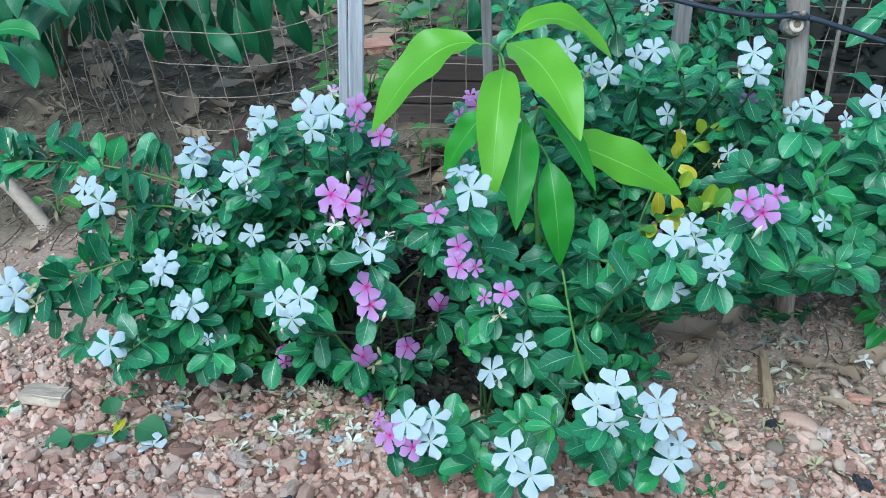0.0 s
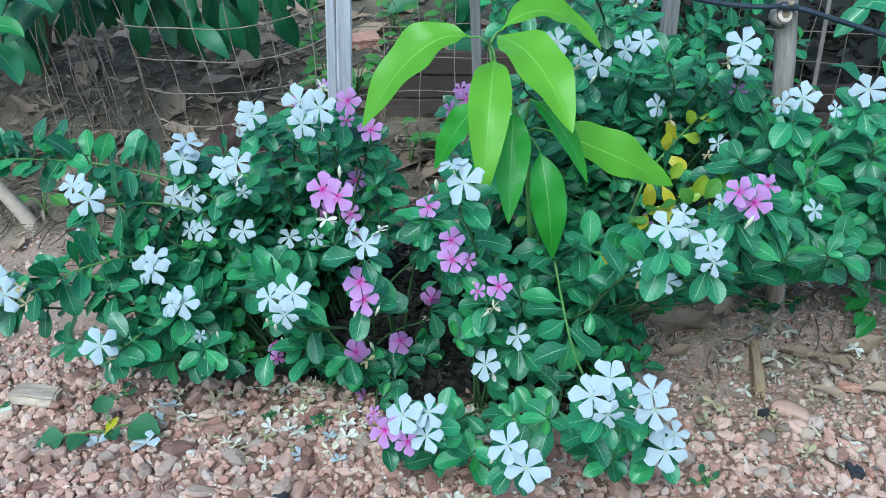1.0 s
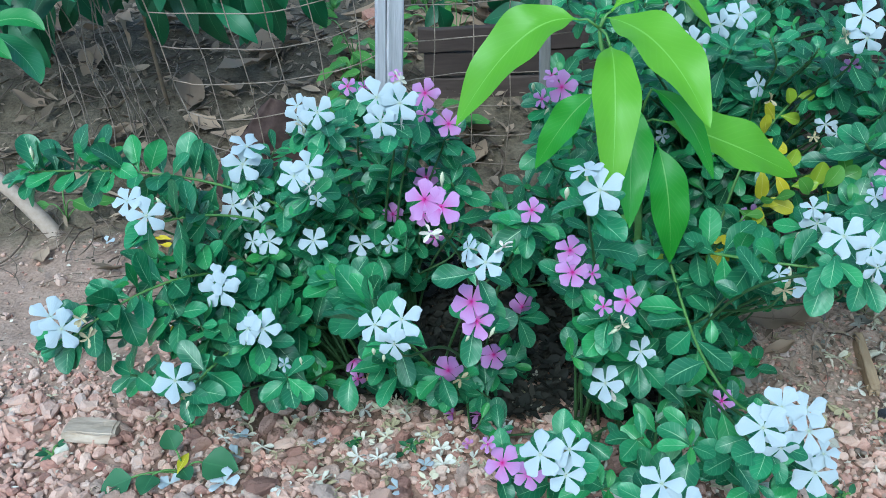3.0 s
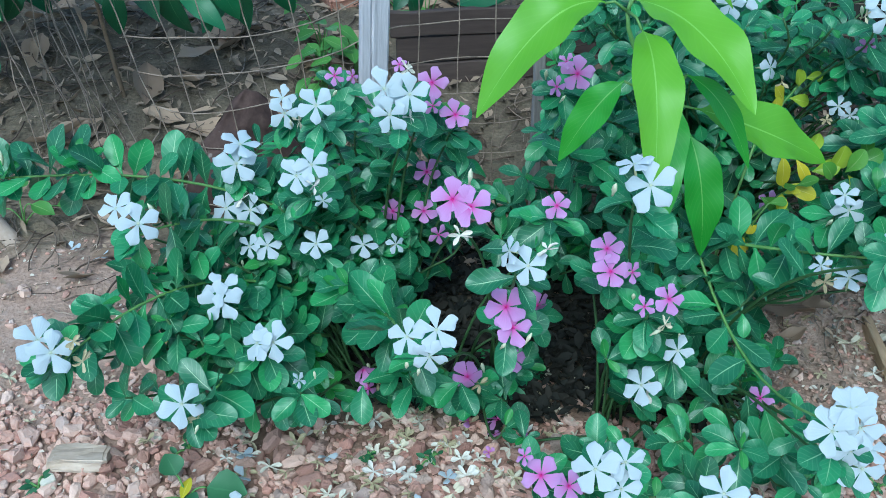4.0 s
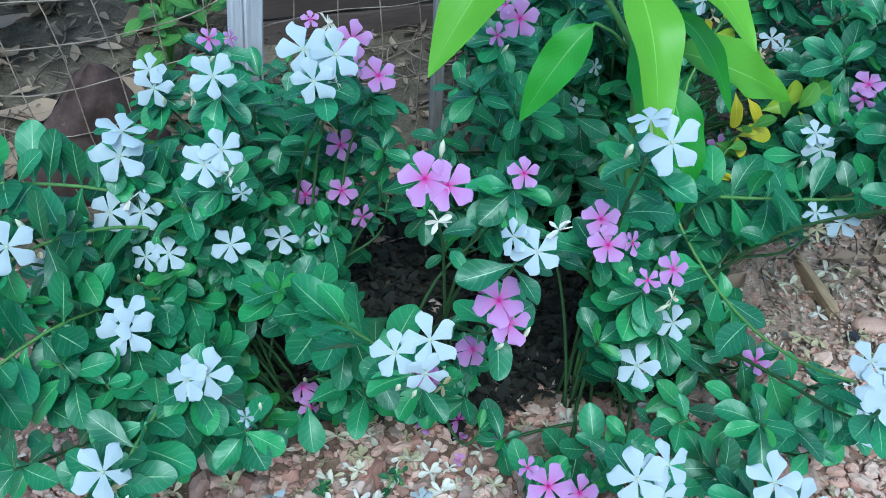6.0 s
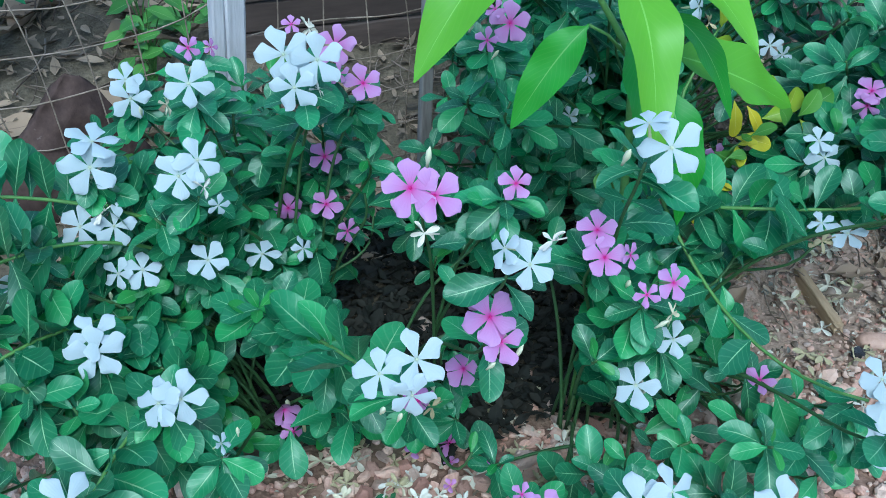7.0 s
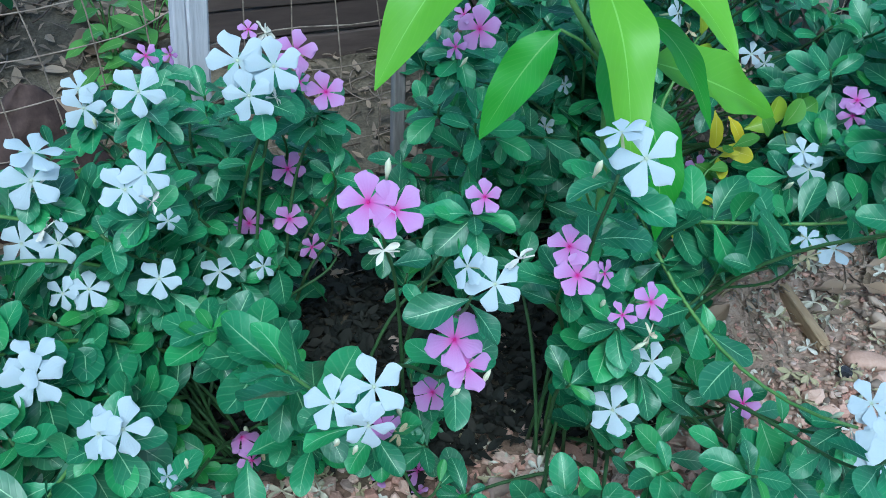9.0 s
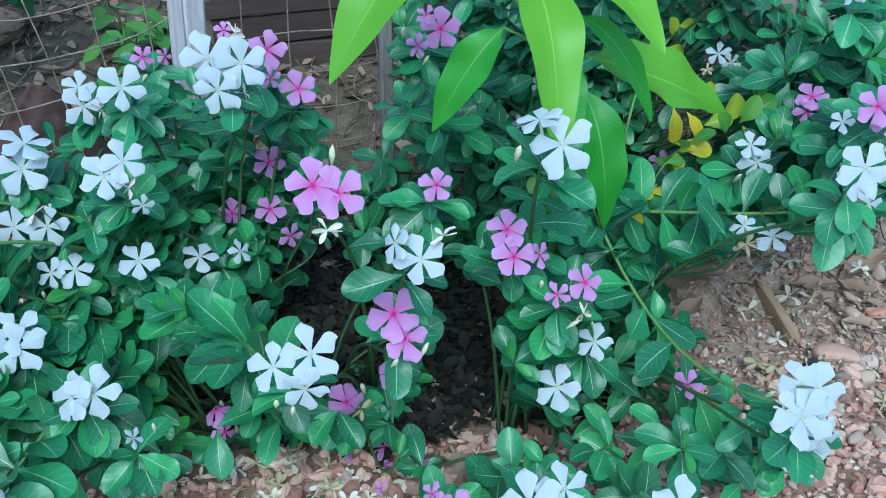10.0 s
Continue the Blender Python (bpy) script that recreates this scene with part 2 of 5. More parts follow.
            if near:
                z += 0.0035 * noise.noise((x * 40, y * 40, 2.0)) + 0.002 * noise.noise((x * 90, y * 90, 5.0))
            V.append((x, y, z))
    m = Mat("soil", 0.95, 0.2)
    big, mid, fine = m.noise(3.0, 4.0), m.noise(22.0, 6.0), m.noise(190.0, 5.0)
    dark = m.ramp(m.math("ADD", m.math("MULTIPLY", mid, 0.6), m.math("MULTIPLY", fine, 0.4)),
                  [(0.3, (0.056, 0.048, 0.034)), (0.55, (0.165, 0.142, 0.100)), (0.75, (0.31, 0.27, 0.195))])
    red = m.ramp(m.math("ADD", m.math("MULTIPLY", mid, 0.45), m.math("MULTIPLY", fine, 0.55)),
                 [(0.3, (0.12, 0.078, 0.058)), (0.5, (0.27, 0.18, 0.135)), (0.72, (0.42, 0.30, 0.235))])
    sep = m.n("SeparateXYZ")
    m.wire(m.coords(), sep.inputs[0])
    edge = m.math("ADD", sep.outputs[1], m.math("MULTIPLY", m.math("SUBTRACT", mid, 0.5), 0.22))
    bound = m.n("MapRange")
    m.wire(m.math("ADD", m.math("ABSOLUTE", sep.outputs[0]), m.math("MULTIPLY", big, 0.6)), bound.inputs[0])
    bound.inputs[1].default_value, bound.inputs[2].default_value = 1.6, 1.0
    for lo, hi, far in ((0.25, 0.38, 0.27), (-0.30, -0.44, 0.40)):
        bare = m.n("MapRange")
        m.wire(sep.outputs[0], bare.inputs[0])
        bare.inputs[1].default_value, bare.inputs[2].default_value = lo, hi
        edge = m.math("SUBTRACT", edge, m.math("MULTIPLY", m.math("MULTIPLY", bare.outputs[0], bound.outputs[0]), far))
    # dark soil of the bank, brought forward under the bushes to stand for shade
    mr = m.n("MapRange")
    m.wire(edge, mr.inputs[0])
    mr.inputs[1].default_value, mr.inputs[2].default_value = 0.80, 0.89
    tan = m.ramp(m.math("ADD", m.math("MULTIPLY", mid, 0.45), m.math("MULTIPLY", fine, 0.55)),
                 [(0.3, (0.24, 0.178, 0.136)), (0.5, (0.42, 0.325, 0.255)), (0.72, (0.54, 0.445, 0.365))])
    dusty = m.n("MapRange")
    m.wire(sep.outputs[0], dusty.inputs[0])
    dusty.inputs[1].default_value, dusty.inputs[2].default_value = 0.22, 0.36
    worn = m.n("MapRange")
    m.wire(sep.outputs[0], worn.inputs[0])
    worn.inputs[1].default_value, worn.inputs[2].default_value = -0.34, -0.46
    far = m.n("MapRange")
    m.wire(m.math("ADD", sep.outputs[1], m.math("MULTIPLY", m.math("SUBTRACT", mid, 0.5), 0.2)), far.inputs[0])
    far.inputs[1].default_value, far.inputs[2].default_value = 0.75, 0.86
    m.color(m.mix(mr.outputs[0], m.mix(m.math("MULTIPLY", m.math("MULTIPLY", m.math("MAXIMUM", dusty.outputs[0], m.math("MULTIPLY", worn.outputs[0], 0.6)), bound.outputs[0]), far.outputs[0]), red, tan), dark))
    m.bump(m.math("ADD", m.math("MULTIPLY", mid, 0.5), fine), 0.8, 0.004)
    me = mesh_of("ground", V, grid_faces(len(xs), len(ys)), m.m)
    return tagged(new("ground", me), "reddish gravel path turning to dark leaf-strewn soil, shade-darkened below the bushes", "ground", kind="structure")


ground = build_ground()


# ---- flowers and plants ----
def petal(radius, seed):
    """One broad petal along x: narrow at the throat, widest past the middle, with a blunt slanting end."""
    rng = random.Random(seed)
    nu, nv = 14, 7
    skew, width = rng.uniform(0.02, 0.08), rng.uniform(0.62, 0.73)
    widest = rng.uniform(0.66, 0.73)
    ends = (rng.uniform(1.25, 1.7), rng.uniform(2.3, 3.4))  # one side of the end is cut off more than the other
    roll, bow, ph = rng.uniform(-0.06, 0.10), rng.uniform(0.08, 0.22), rng.uniform(0, 6.28)
    V, U = [], []
    for i in range(nu):
        u = 1 - (1 - i / (nu - 1)) ** 1.35
        for j in range(nv):
            v = 2 * j / (nv - 1) - 1
            if u < widest:
                w = 0.14 + 0.86 * (u / widest) ** 1.05 * (1.0 - 0.12 * (u / widest - 1) ** 2)
            else:
                w = max(0.04, 1 - ((u - widest) / (1 - widest)) ** ends[v > 0]) ** 0.72
            hw = radius * width / 2 * w
            x = radius * (0.05 + 0.95 * u) * (1 - 0.03 * abs(v) ** 2 * u) + skew * radius * v * u * u
            z = radius * (0.10 * u - bow * u * u + 0.02 * math.sin(u * 5 + ph) * v + roll * v * u - 0.05 * v * v * u + 0.02 * math.exp(-(v * 5) ** 2) * u + rng.uniform(-0.005, 0.005))
            V.append((x, v * hw, z))
            U.append((u, j / (nv - 1)))
    return V, grid_faces(nu, nv), U


PETALS = {"white": [mesh_of("petal", *petal(1.0, s)[:2], WHITE, petal(1.0, s)[2]) for s in range(5)],
          "pink": [mesh_of("petal", *petal(1.0, s + 9)[:2], PINK, petal(1.0, s + 9)[2]) for s in range(5)]}
tv, tf, tu = tube([(0, 0, -1.15), (0, 0, -0.8), (0, 0, -0.35), (0, 0, -0.05), (0, 0, 0.01)], [0.05, 0.075, 0.06, 0.05, 0.042], 7)
TUBES = mesh_of("flower", tv, tf, TUBE, tu)
ev, ef, eu = tube([(0, 0, 0.0), (0, 0, 0.03), (0, 0, 0.055)], [0.058, 0.052, 0.022], 8)
bv, bf, bu = tube([(0, 0, 0), (0, 0, 0.25), (0.01, 0, 0.5), (0.0, 0.01, 0.75), (0.01, 0, 1.0)], [0.05, 0.07, 0.13, 0.11, 0.015], 7)
BUD = mesh_of("bud", bv, bf, plain_material("flower_bud", [(0.3, (0.55, 0.62, 0.36)), (0.7, (0.72, 0.76, 0.62))], 120, bump=0.2), bu)
EYES = {"white": mesh_of("eye", ev, ef, EYE_WHITE, eu), "pink": mesh_of("eye", ev, ef, EYE_PINK, eu)}


def add_flower(plant, place, normal, diameter, turn, colour, rng, folded=False):
    """A five-petalled flower facing along normal, one petal turned by so many degrees from the top."""
    r = diameter / 2 * (0.96 if colour == "white" else 0.90)
    up = (Vector((0, 0, 1)) - normal * normal.z).normalized()
    rot = Matrix((up, normal.cross(up), normal)).transposed().to_4x4()
    fl = part("flower", TUBES, plant, Matrix.Translation(place) @ rot @ Matrix.Scale(r, 4), colour + " five-petalled flower")
    part("eye", EYES[colour], fl, Matrix.Identity(4), "pale yellow eye" if colour == "white" else "crimson eye")
    cup = rng.uniform(-34, -22) if folded else rng.uniform(-4, 9)  # fading flowers fold their petals back
    slim = (0.88 if diameter < 0.030 else (1.14 if colour == "pink" else 1.0)) * rng.uniform(0.93, 1.06)
    for k in range(5):
        m = pose(0, 0, 0, 0, 0, 72 * k - turn + rng.uniform(-4, 4)) @ pose(0, 0, 0.010 * k, rng.uniform(-7, 7), -cup + rng.uniform(-8, 8), 0)
        s = rng.uniform(0.93, 1.04)
        part("petal", PETALS[colour][rng.randrange(5)], fl, m @ Matrix.Diagonal((s, s * slim * rng.uniform(0.95, 1.05), s, 1)))


def leaf_set(material, n, profile, width, seed, name="leaf", **kw):
    out = []
    for k in range(n):
        rng = random.Random(seed + k)
        v, f, u = blade(1.0, width * rng.uniform(0.88, 1.15), profile, curl=rng.uniform(0.0, 1.35), fold=rng.uniform(0.04, 0.48), wave=rng.uniform(0.06, 0.26), seed=seed + k, **kw)
        out.append(mesh_of(name, v, f, material, u))
    return out


WILT = plain_material("wilted_petal", [(0.3, (0.40, 0.37, 0.22)), (0.5, (0.56, 0.54, 0.38)), (0.7, (0.66, 0.67, 0.60))], 60, rough=0.7, bump=0.5, depth=0.001, spread=0.7)


def wilted_flower(seed):
    """A shrivelled fallen flower: narrow curled petals from a short tube."""
    rng = random.Random(seed)
    pieces = []
    for k in range(5):
        v, f, u = blade(1.0, rng.uniform(0.28, 0.5), obovate, curl=rng.uniform(-0.8, 1.2), fold=rng.uniform(0.2, 0.9), wave=0.3, nu=6, nv=4, stalk=0.05, seed=seed * 7 + k)
        m = pose(0, 0, 0.1, rng.uniform(-40, 40), rng.uniform(-30, 15), 72 * k + rng.uniform(-30, 30))
        pieces.append(([m @ Vector(q) for q in v], f, u))
    pieces.append(tube([(0, 0, 0.1), (0.3, 0.1, 0.05), (0.9, 0.35, 0.02)], [0.08, 0.06, 0.05], 5))
    return joined(pieces, "wilted_flower", WILT)


WILTED = [wilted_flower(s) for s in range(6)]
VINCA_LEAVES = leaf_set(LEAF, 20, obovate, 0.50, 100, stalk=0.09)
YOUNG_LEAVES = leaf_set(YOUNG, 4, obovate, 0.42, 140, stalk=0.08)
OUTLINE = [(-0.70, 1.02), (-0.55, 0.97), (-0.42, 0.90), (-0.30, 0.835), (-0.22, 0.885), (-0.12, 0.872), (-0.03, 0.85), (-0.01, 0.72), (0.08, 0.68), (0.31, 0.69), (0.335, 0.84), (0.35, 0.97), (0.42, 1.04), (0.55, 1.10), (0.9, 1.08)]

SEEN_GROUND = [(0.375, 0.62, 0.70, 0.985), (-0.26, -0.04, 0.60, 0.835)]  # soil and gravel patches kept free of leaves in the camera's view
HOLLOWS = [((-0.154, 0.923, 0.06), 0.035), ((-0.130, 0.892, 0.05), 0.032), ((-0.184, 0.881, 0.04), 0.030), ((-0.382, 0.896, 0.05), 0.032), ((-0.346, 0.914, 0.06), 0.026), ((0.035, 0.810, 0.05), 0.035), ((0.047, 0.778, 0.04), 0.030), ((0.140, 0.690, 0.04), 0.030), ((0.199, 0.761, 0.06), 0.030),
           ((-0.065, 0.815, 0.22), 0.036), ((-0.037, 0.893, 0.16), 0.036), ((-0.052, 0.785, 0.22), 0.036), ((-0.022, 0.855, 0.16), 0.036), ((-0.054, 0.916, 0.16), 0.034)]
HOLLOWS += [((-0.035, 0.955, 0.11), 0.05), ((-0.01, 0.89, 0.12), 0.056), ((0.09, 0.853, 0.10), 0.05), ((0.048, 0.79, 0.10), 0.045), ((0.108, 0.925, 0.07), 0.05),
            ((-0.05, 0.86, 0.14), 0.048), ((-0.105, 0.90, 0.06), 0.042), ((-0.16, 0.895, 0.06), 0.03), ((0.275, 0.92, 0.06), 0.045), ((-0.07, 0.82, 0.19), 0.038), ((0.305, 0.97, 0.25), 0.042), ((0.36, 0.97, 0.20), 0.045), ((0.40, 1.03, 0.22), 0.045), ((0.455, 1.10, 0.19), 0.045), ((0.20, 0.73, 0.05), 0.035)]
HOLLOWS += [((-0.395, 0.90, 0.09), 0.052), ((-0.345, 0.90, 0.075), 0.042), ((-0.43, 0.88, 0.12), 0.042), ((-0.44, 0.92, 0.15), 0.038),
            ((-0.078, 0.752, 0.235), 0.029), ((-0.055, 0.749, 0.24), 0.022), ((0.04, 0.737, 0.13), 0.026), ((0.075, 0.737, 0.07), 0.028), ((0.147, 0.86, 0.03), 0.035), ((0.02, 0.76, 0.10), 0.022)]  # shady gaps between the bushes, placed along the camera's sightlines


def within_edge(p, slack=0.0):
    """The bushes reach a wavy edge fitted to the view: p is cast to the ground from camera positions."""
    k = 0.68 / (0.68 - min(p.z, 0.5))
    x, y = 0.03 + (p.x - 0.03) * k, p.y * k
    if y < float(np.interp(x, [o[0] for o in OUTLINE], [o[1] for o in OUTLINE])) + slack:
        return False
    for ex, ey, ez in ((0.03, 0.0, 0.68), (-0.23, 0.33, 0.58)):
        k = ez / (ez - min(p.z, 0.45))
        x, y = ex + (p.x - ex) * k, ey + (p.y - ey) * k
        for x0, x1, y0, y1 in SEEN_GROUND:
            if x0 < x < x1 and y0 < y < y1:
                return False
    return True


def inside(p, slack=0.0):
    """Within the edge of the bushes and outside their shady gaps."""
    return within_edge(p, slack) and all(Vector((p.x - c[0], p.y - c[1], (p.z - c[2]) * 0.48)).length > r for c, r in HOLLOWS)


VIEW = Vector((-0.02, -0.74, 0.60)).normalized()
# camera directions along which no leaf may hide a flower
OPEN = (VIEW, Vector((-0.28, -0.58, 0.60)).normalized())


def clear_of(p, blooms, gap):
    """False where a leaf would hide a flower from one of the camera directions."""
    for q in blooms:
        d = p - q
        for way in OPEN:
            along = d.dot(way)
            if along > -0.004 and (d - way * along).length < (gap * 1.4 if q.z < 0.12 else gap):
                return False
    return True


ALL_BLOOMS = []


def heads_of(blooms):
    groups = []
    for b in blooms:
        p = Vector(b[:3])
        for g in groups:
            if (g[0][0] - p).length < 0.038:
                g.append((p, b))
                break
        else:
            groups.append([(p, b)])
    return groups


def vinca(label, root, white, pink, fill, seed, low=(0.015, 0.06), leaf_len=0.0375, regions=(), branches=(), share=0.45, tips=(), wilts=(), buds=(), fading=False):
    """A periwinkle bush: stems from the root to every flower head, leaves in pairs along them, some shoots without flowers."""
    rng = random.Random(seed)
    plant = tagged(new("vinca_plant"), label, "flowering plant", "periwinkle plants")
    plant.matrix_basis = pose(root[0], root[1], height(root[0], root[1]) - 0.005)
    base = Vector(plant.matrix_basis.translation)
    to_local = Matrix.Translation(-base)
    heads = []
    for g in heads_of([(*b, "white") for b in white] + [(*b, "pink") for b in pink]):
        mid = sum((p for p, _ in g), Vector()) / len(g)
        for p, b in g:
            az, el = radians(b[4]), radians(b[5])
            n = Vector((math.cos(az) * math.cos(el), math.sin(az) * math.cos(el), math.sin(el)))
            add_flower(plant, to_local @ p, n, b[3], b[6], b[7], rng, fading and p.z < 0.13)
        axis = (VIEW * 0.55 + Vector((0, 0, 0.7)) + Vector((rng.uniform(-0.3, 0.3), rng.uniform(-0.2, 0.2), 0))).normalized()
        for _ in range(rng.choice((0, 0, 1, 2))):
            lean = (axis + Vector((rng.uniform(-0.6, 0.6), rng.uniform(-0.5, 0.3), 0.1))).normalized()
            m = Matrix.Translation(to_local @ (mid - axis * 0.02 + lean.cross(axis).normalized() * 0.02)) @ lean.to_track_quat("Z", "Y").to_matrix().to_4x4()
            part("bud", BUD, plant, m @ Matrix.Scale(rng.uniform(0.010, 0.018), 4), "slender pale bud")
        if rng.random() < 0.3:
            spot = mid + Vector((rng.uniform(-0.02, 0.02), 0.004, -rng.uniform(0.010, 0.022)))
            part("wilted_flower", WILTED[rng.randrange(6)], plant, Matrix.Translation(to_local @ spot) @ pose(0, 0, 0, rng.uniform(40, 90), 0, rng.uniform(-60, 60)) @ Matrix.Scale(rng.uniform(0.007, 0.011), 4), "shrivelled cream flower")
        heads.append((mid - axis * 0.02 - VIEW * 0.008, axis, True))
    firm = [h[0] for h in heads]

    def offer(p):
        p.z = max(p.z, height(p.x, p.y) + 0.03)
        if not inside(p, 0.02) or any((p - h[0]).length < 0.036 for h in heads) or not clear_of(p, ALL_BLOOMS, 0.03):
            return False
        heads.append((p, (Vector((rng.uniform(-0.6, 0.6), rng.uniform(-0.9, 0.2), 0.8))).normalized(), False))
        return True

    tries = 0
    while fill > 0 and firm and tries < 4000:
        tries += 1
        a, b = rng.choice(firm), rng.choice(firm)
        if a is b or (a - b).length > 0.24:
            continue
        p = a.lerp(b, rng.uniform(0.1, 0.9)) + Vector((rng.uniform(-0.05, 0.05), rng.uniform(-0.05, 0.05), -rng.uniform(*low)))
        fill -= offer(p)
    for x0, x1, y0, y1, z0, z1, n in regions:
        tries = 0
        while n > 0 and tries < 2000:
            tries += 1
            n -= offer(Vector((rng.uniform(x0, x1), rng.uniform(y0, y1), rng.uniform(z0, z1))))
    shoots = []
    for p, axis, flowering in heads:
        foot = base + Vector((rng.uniform(-0.03, 0.03), rng.uniform(-0.03, 0.03), 0))
        rise = Vector((foot.x * 0.6 + p.x * 0.4, foot.y * 0.6 + p.y * 0.4, foot.z + max(0.05, (p.z - foot.z) * 0.9)))
        shoots.append((bezier(foot, rise, p - axis * 0.07, p, 12), flowering, share, True))
    for x, y, z in wilts:
        part("wilted_flower", WILTED[rng.randrange(6)], plant, Matrix.Translation(to_local @ Vector((x, y, z))) @ pose(0, 0, 0, rng.uniform(40, 90), rng.uniform(-30, 30), rng.uniform(-60, 60)) @ Matrix.Scale(rng.uniform(0.008, 0.011), 4), "shrivelled cream flower")
    for x, y, z in buds:
        part("bud", BUD, plant, Matrix.Translation(to_local @ Vector((x, y, z))) @ Vector((rng.uniform(-0.2, 0.2), -0.2, 1)).to_track_quat("Z", "Y").to_matrix().to_4x4() @ Matrix.Scale(0.017, 4), "slender pale bud")
    for pts in branches:
        shoots.append((bezier(*pts, 12), True, 0.97, False))
    spots = []

    def whorl(p, axis, n, size, flat, young):
        """Leaves spread like a wheel under a flower head or round a growing tip."""
        side, start = axis.orthogonal().normalized(), rng.uniform(0, 6.28)
        for i in range(n):
            w = Matrix.Rotation(start + 6.283 * i / n + rng.uniform(-0.25, 0.25), 3, axis) @ side + axis * rng.uniform(*flat)
            w.normalize()
            ln = size * rng.uniform(0.8, 1.15)
            q = p - axis * rng.uniform(0.0, 0.010)
            tip, mid = q + w * ln * 0.9, q + w * ln * 0.55
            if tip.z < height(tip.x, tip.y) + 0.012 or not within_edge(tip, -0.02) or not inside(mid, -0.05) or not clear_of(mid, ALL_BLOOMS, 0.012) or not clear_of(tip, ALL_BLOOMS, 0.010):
                continue
            up = (axis + Vector((rng.uniform(-0.3, 0.3), rng.uniform(-0.3, 0.3), rng.uniform(-0.1, 0.4)))).normalized()
            spots.append((0, Matrix.Translation(to_local @ q) @ frame_from(w, up) @ Matrix.Scale(ln, 4), young))

    for p, axis, flowering in heads:
        if flowering:
            whorl(p, axis, 7, leaf_len * 0.97, (-0.30, 0.15), False)
    for x, y, z in tips:
        p, axis = Vector((x, y, z)), (VIEW * 0.6 + Vector((0, 0, 0.7))).normalized()
        whorl(p, axis, 5, leaf_len * 0.62, (0.5, 1.2), True)
        whorl(p - axis * 0.008, axis, 6, leaf_len * 1.0, (-0.1, 0.3), False)
    for pts, flowering, share, bushy in shoots:
        v, f, u = tube([to_local @ q for q in pts], [0.0018 - 0.0007 * i / 12 for i in range(13)], 6)
        part("stem", mesh_of("stem", v, f, STEM_SHADED if bushy else STEM, u), plant)
        arc = sum((pts[i + 1] - pts[i]).length for i in range(12))
        turn = rng.uniform(0, 3.14)
        dist, k = 0.002, 0
        while dist < arc * share:
            rest, i = arc - dist, 0
            while i < 11 and rest > (pts[i + 1] - pts[i]).length:
                rest -= (pts[i + 1] - pts[i]).length
                i += 1
            d = (pts[i + 1] - pts[i]).normalized()
            q = pts[i] + d * rest
            side = d.orthogonal().normalized()
            for s in (0, math.pi):
                w = Matrix.Rotation(turn + s + rng.uniform(-0.3, 0.3), 3, d) @ side
                lift = 0.75 if k == 0 else (0.35 if k < 3 else 0.1)
                if not bushy:
                    w = w + Vector((rng.uniform(-0.5, 0.5), rng.uniform(-0.7, 0.2), rng.uniform(-0.1, 0.6)))
                w = (w + d * lift * rng.uniform(0.6, 1.3) + Vector((0, 0, rng.uniform(-0.1, 0.25)))).normalized()
                ln = leaf_len * ((0.85 if flowering else 0.6) if k == 0 else (0.9 if k == 1 else 1.0)) * (rng.uniform(0.65, 1.22) if bushy else rng.uniform(0.9, 1.42))
                floor = height(q.x + w.x * ln, q.y + w.y * ln) + 0.012
                if q.z + w.z * ln < floor:
                    w.z = (floor - q.z) / ln
                    w.normalize()
                tip, mid = q + w * ln * 0.9, q + w * ln * 0.55
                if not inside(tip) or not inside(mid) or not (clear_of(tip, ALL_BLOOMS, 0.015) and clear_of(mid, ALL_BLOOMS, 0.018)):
                    continue
                up = (Vector((rng.uniform(-0.55, 0.55), -0.25 + rng.uniform(-0.5, 0.45), 1)) + d * (0.6 if bushy else 0.0)).normalized()
                m = Matrix.Translation(to_local @ q) @ frame_from(w, up) @ Matrix.Scale(ln, 4)
                spots.append((k, m, k == 0 and not flowering and rng.random() < 0.5))
            turn += 1.57 + (rng.uniform(-0.3, 0.3) if bushy else rng.uniform(-0.9, 0.9))
            dist += (0.007 if k < 3 else rng.uniform(0.015, 0.026)) if bushy else rng.uniform(0.0075, 0.0145)
            k += 1
    spots.sort(key=lambda s: s[0])
    rest = []
    for i, (k, m, young) in enumerate(spots):
        if i < 299:
            part("leaf", rng.choice(YOUNG_LEAVES if young else VINCA_LEAVES), plant, m)
        else:
            v, f, u = blade(1.0, 0.49, obovate, curl=rng.uniform(-0.1, 1.1), fold=rng.uniform(0.05, 0.4), wave=0.15, seed=i, stalk=0.1)
            rest.append(([m @ Vector(q) for q in v], f, u))
    if rest:
        tagged(part("lower_leaves", joined(rest, "lower_leaves", LEAF_BACK), plant), kind="stuff")
    return plant


# flowers: place, width, then where each faces (azimuth, elevation) and how it is turned, in degrees
LEFT_W = [(-0.423, 0.787, 0.19, 0.044, -71, 36, 28), (-0.412, 0.779, 0.182, 0.044, -76, 27, 16), (-0.305, 0.74, 0.145, 0.043, -74, 41, 56), (-0.274, 0.849, 0.186, 0.04, -81, 52, 57), (-0.275, 0.842, 0.176, 0.045, -87, 30, 5), (-0.241, 0.786, 0.167, 0.039, -144, 33, 47), (-0.227, 0.784, 0.168, 0.041, -79, 38, 31), (-0.207, 0.761, 0.141, 0.017, -31, 44, 8), (-0.358, 0.875, 0.264, 0.035, -110, 46, 34)]
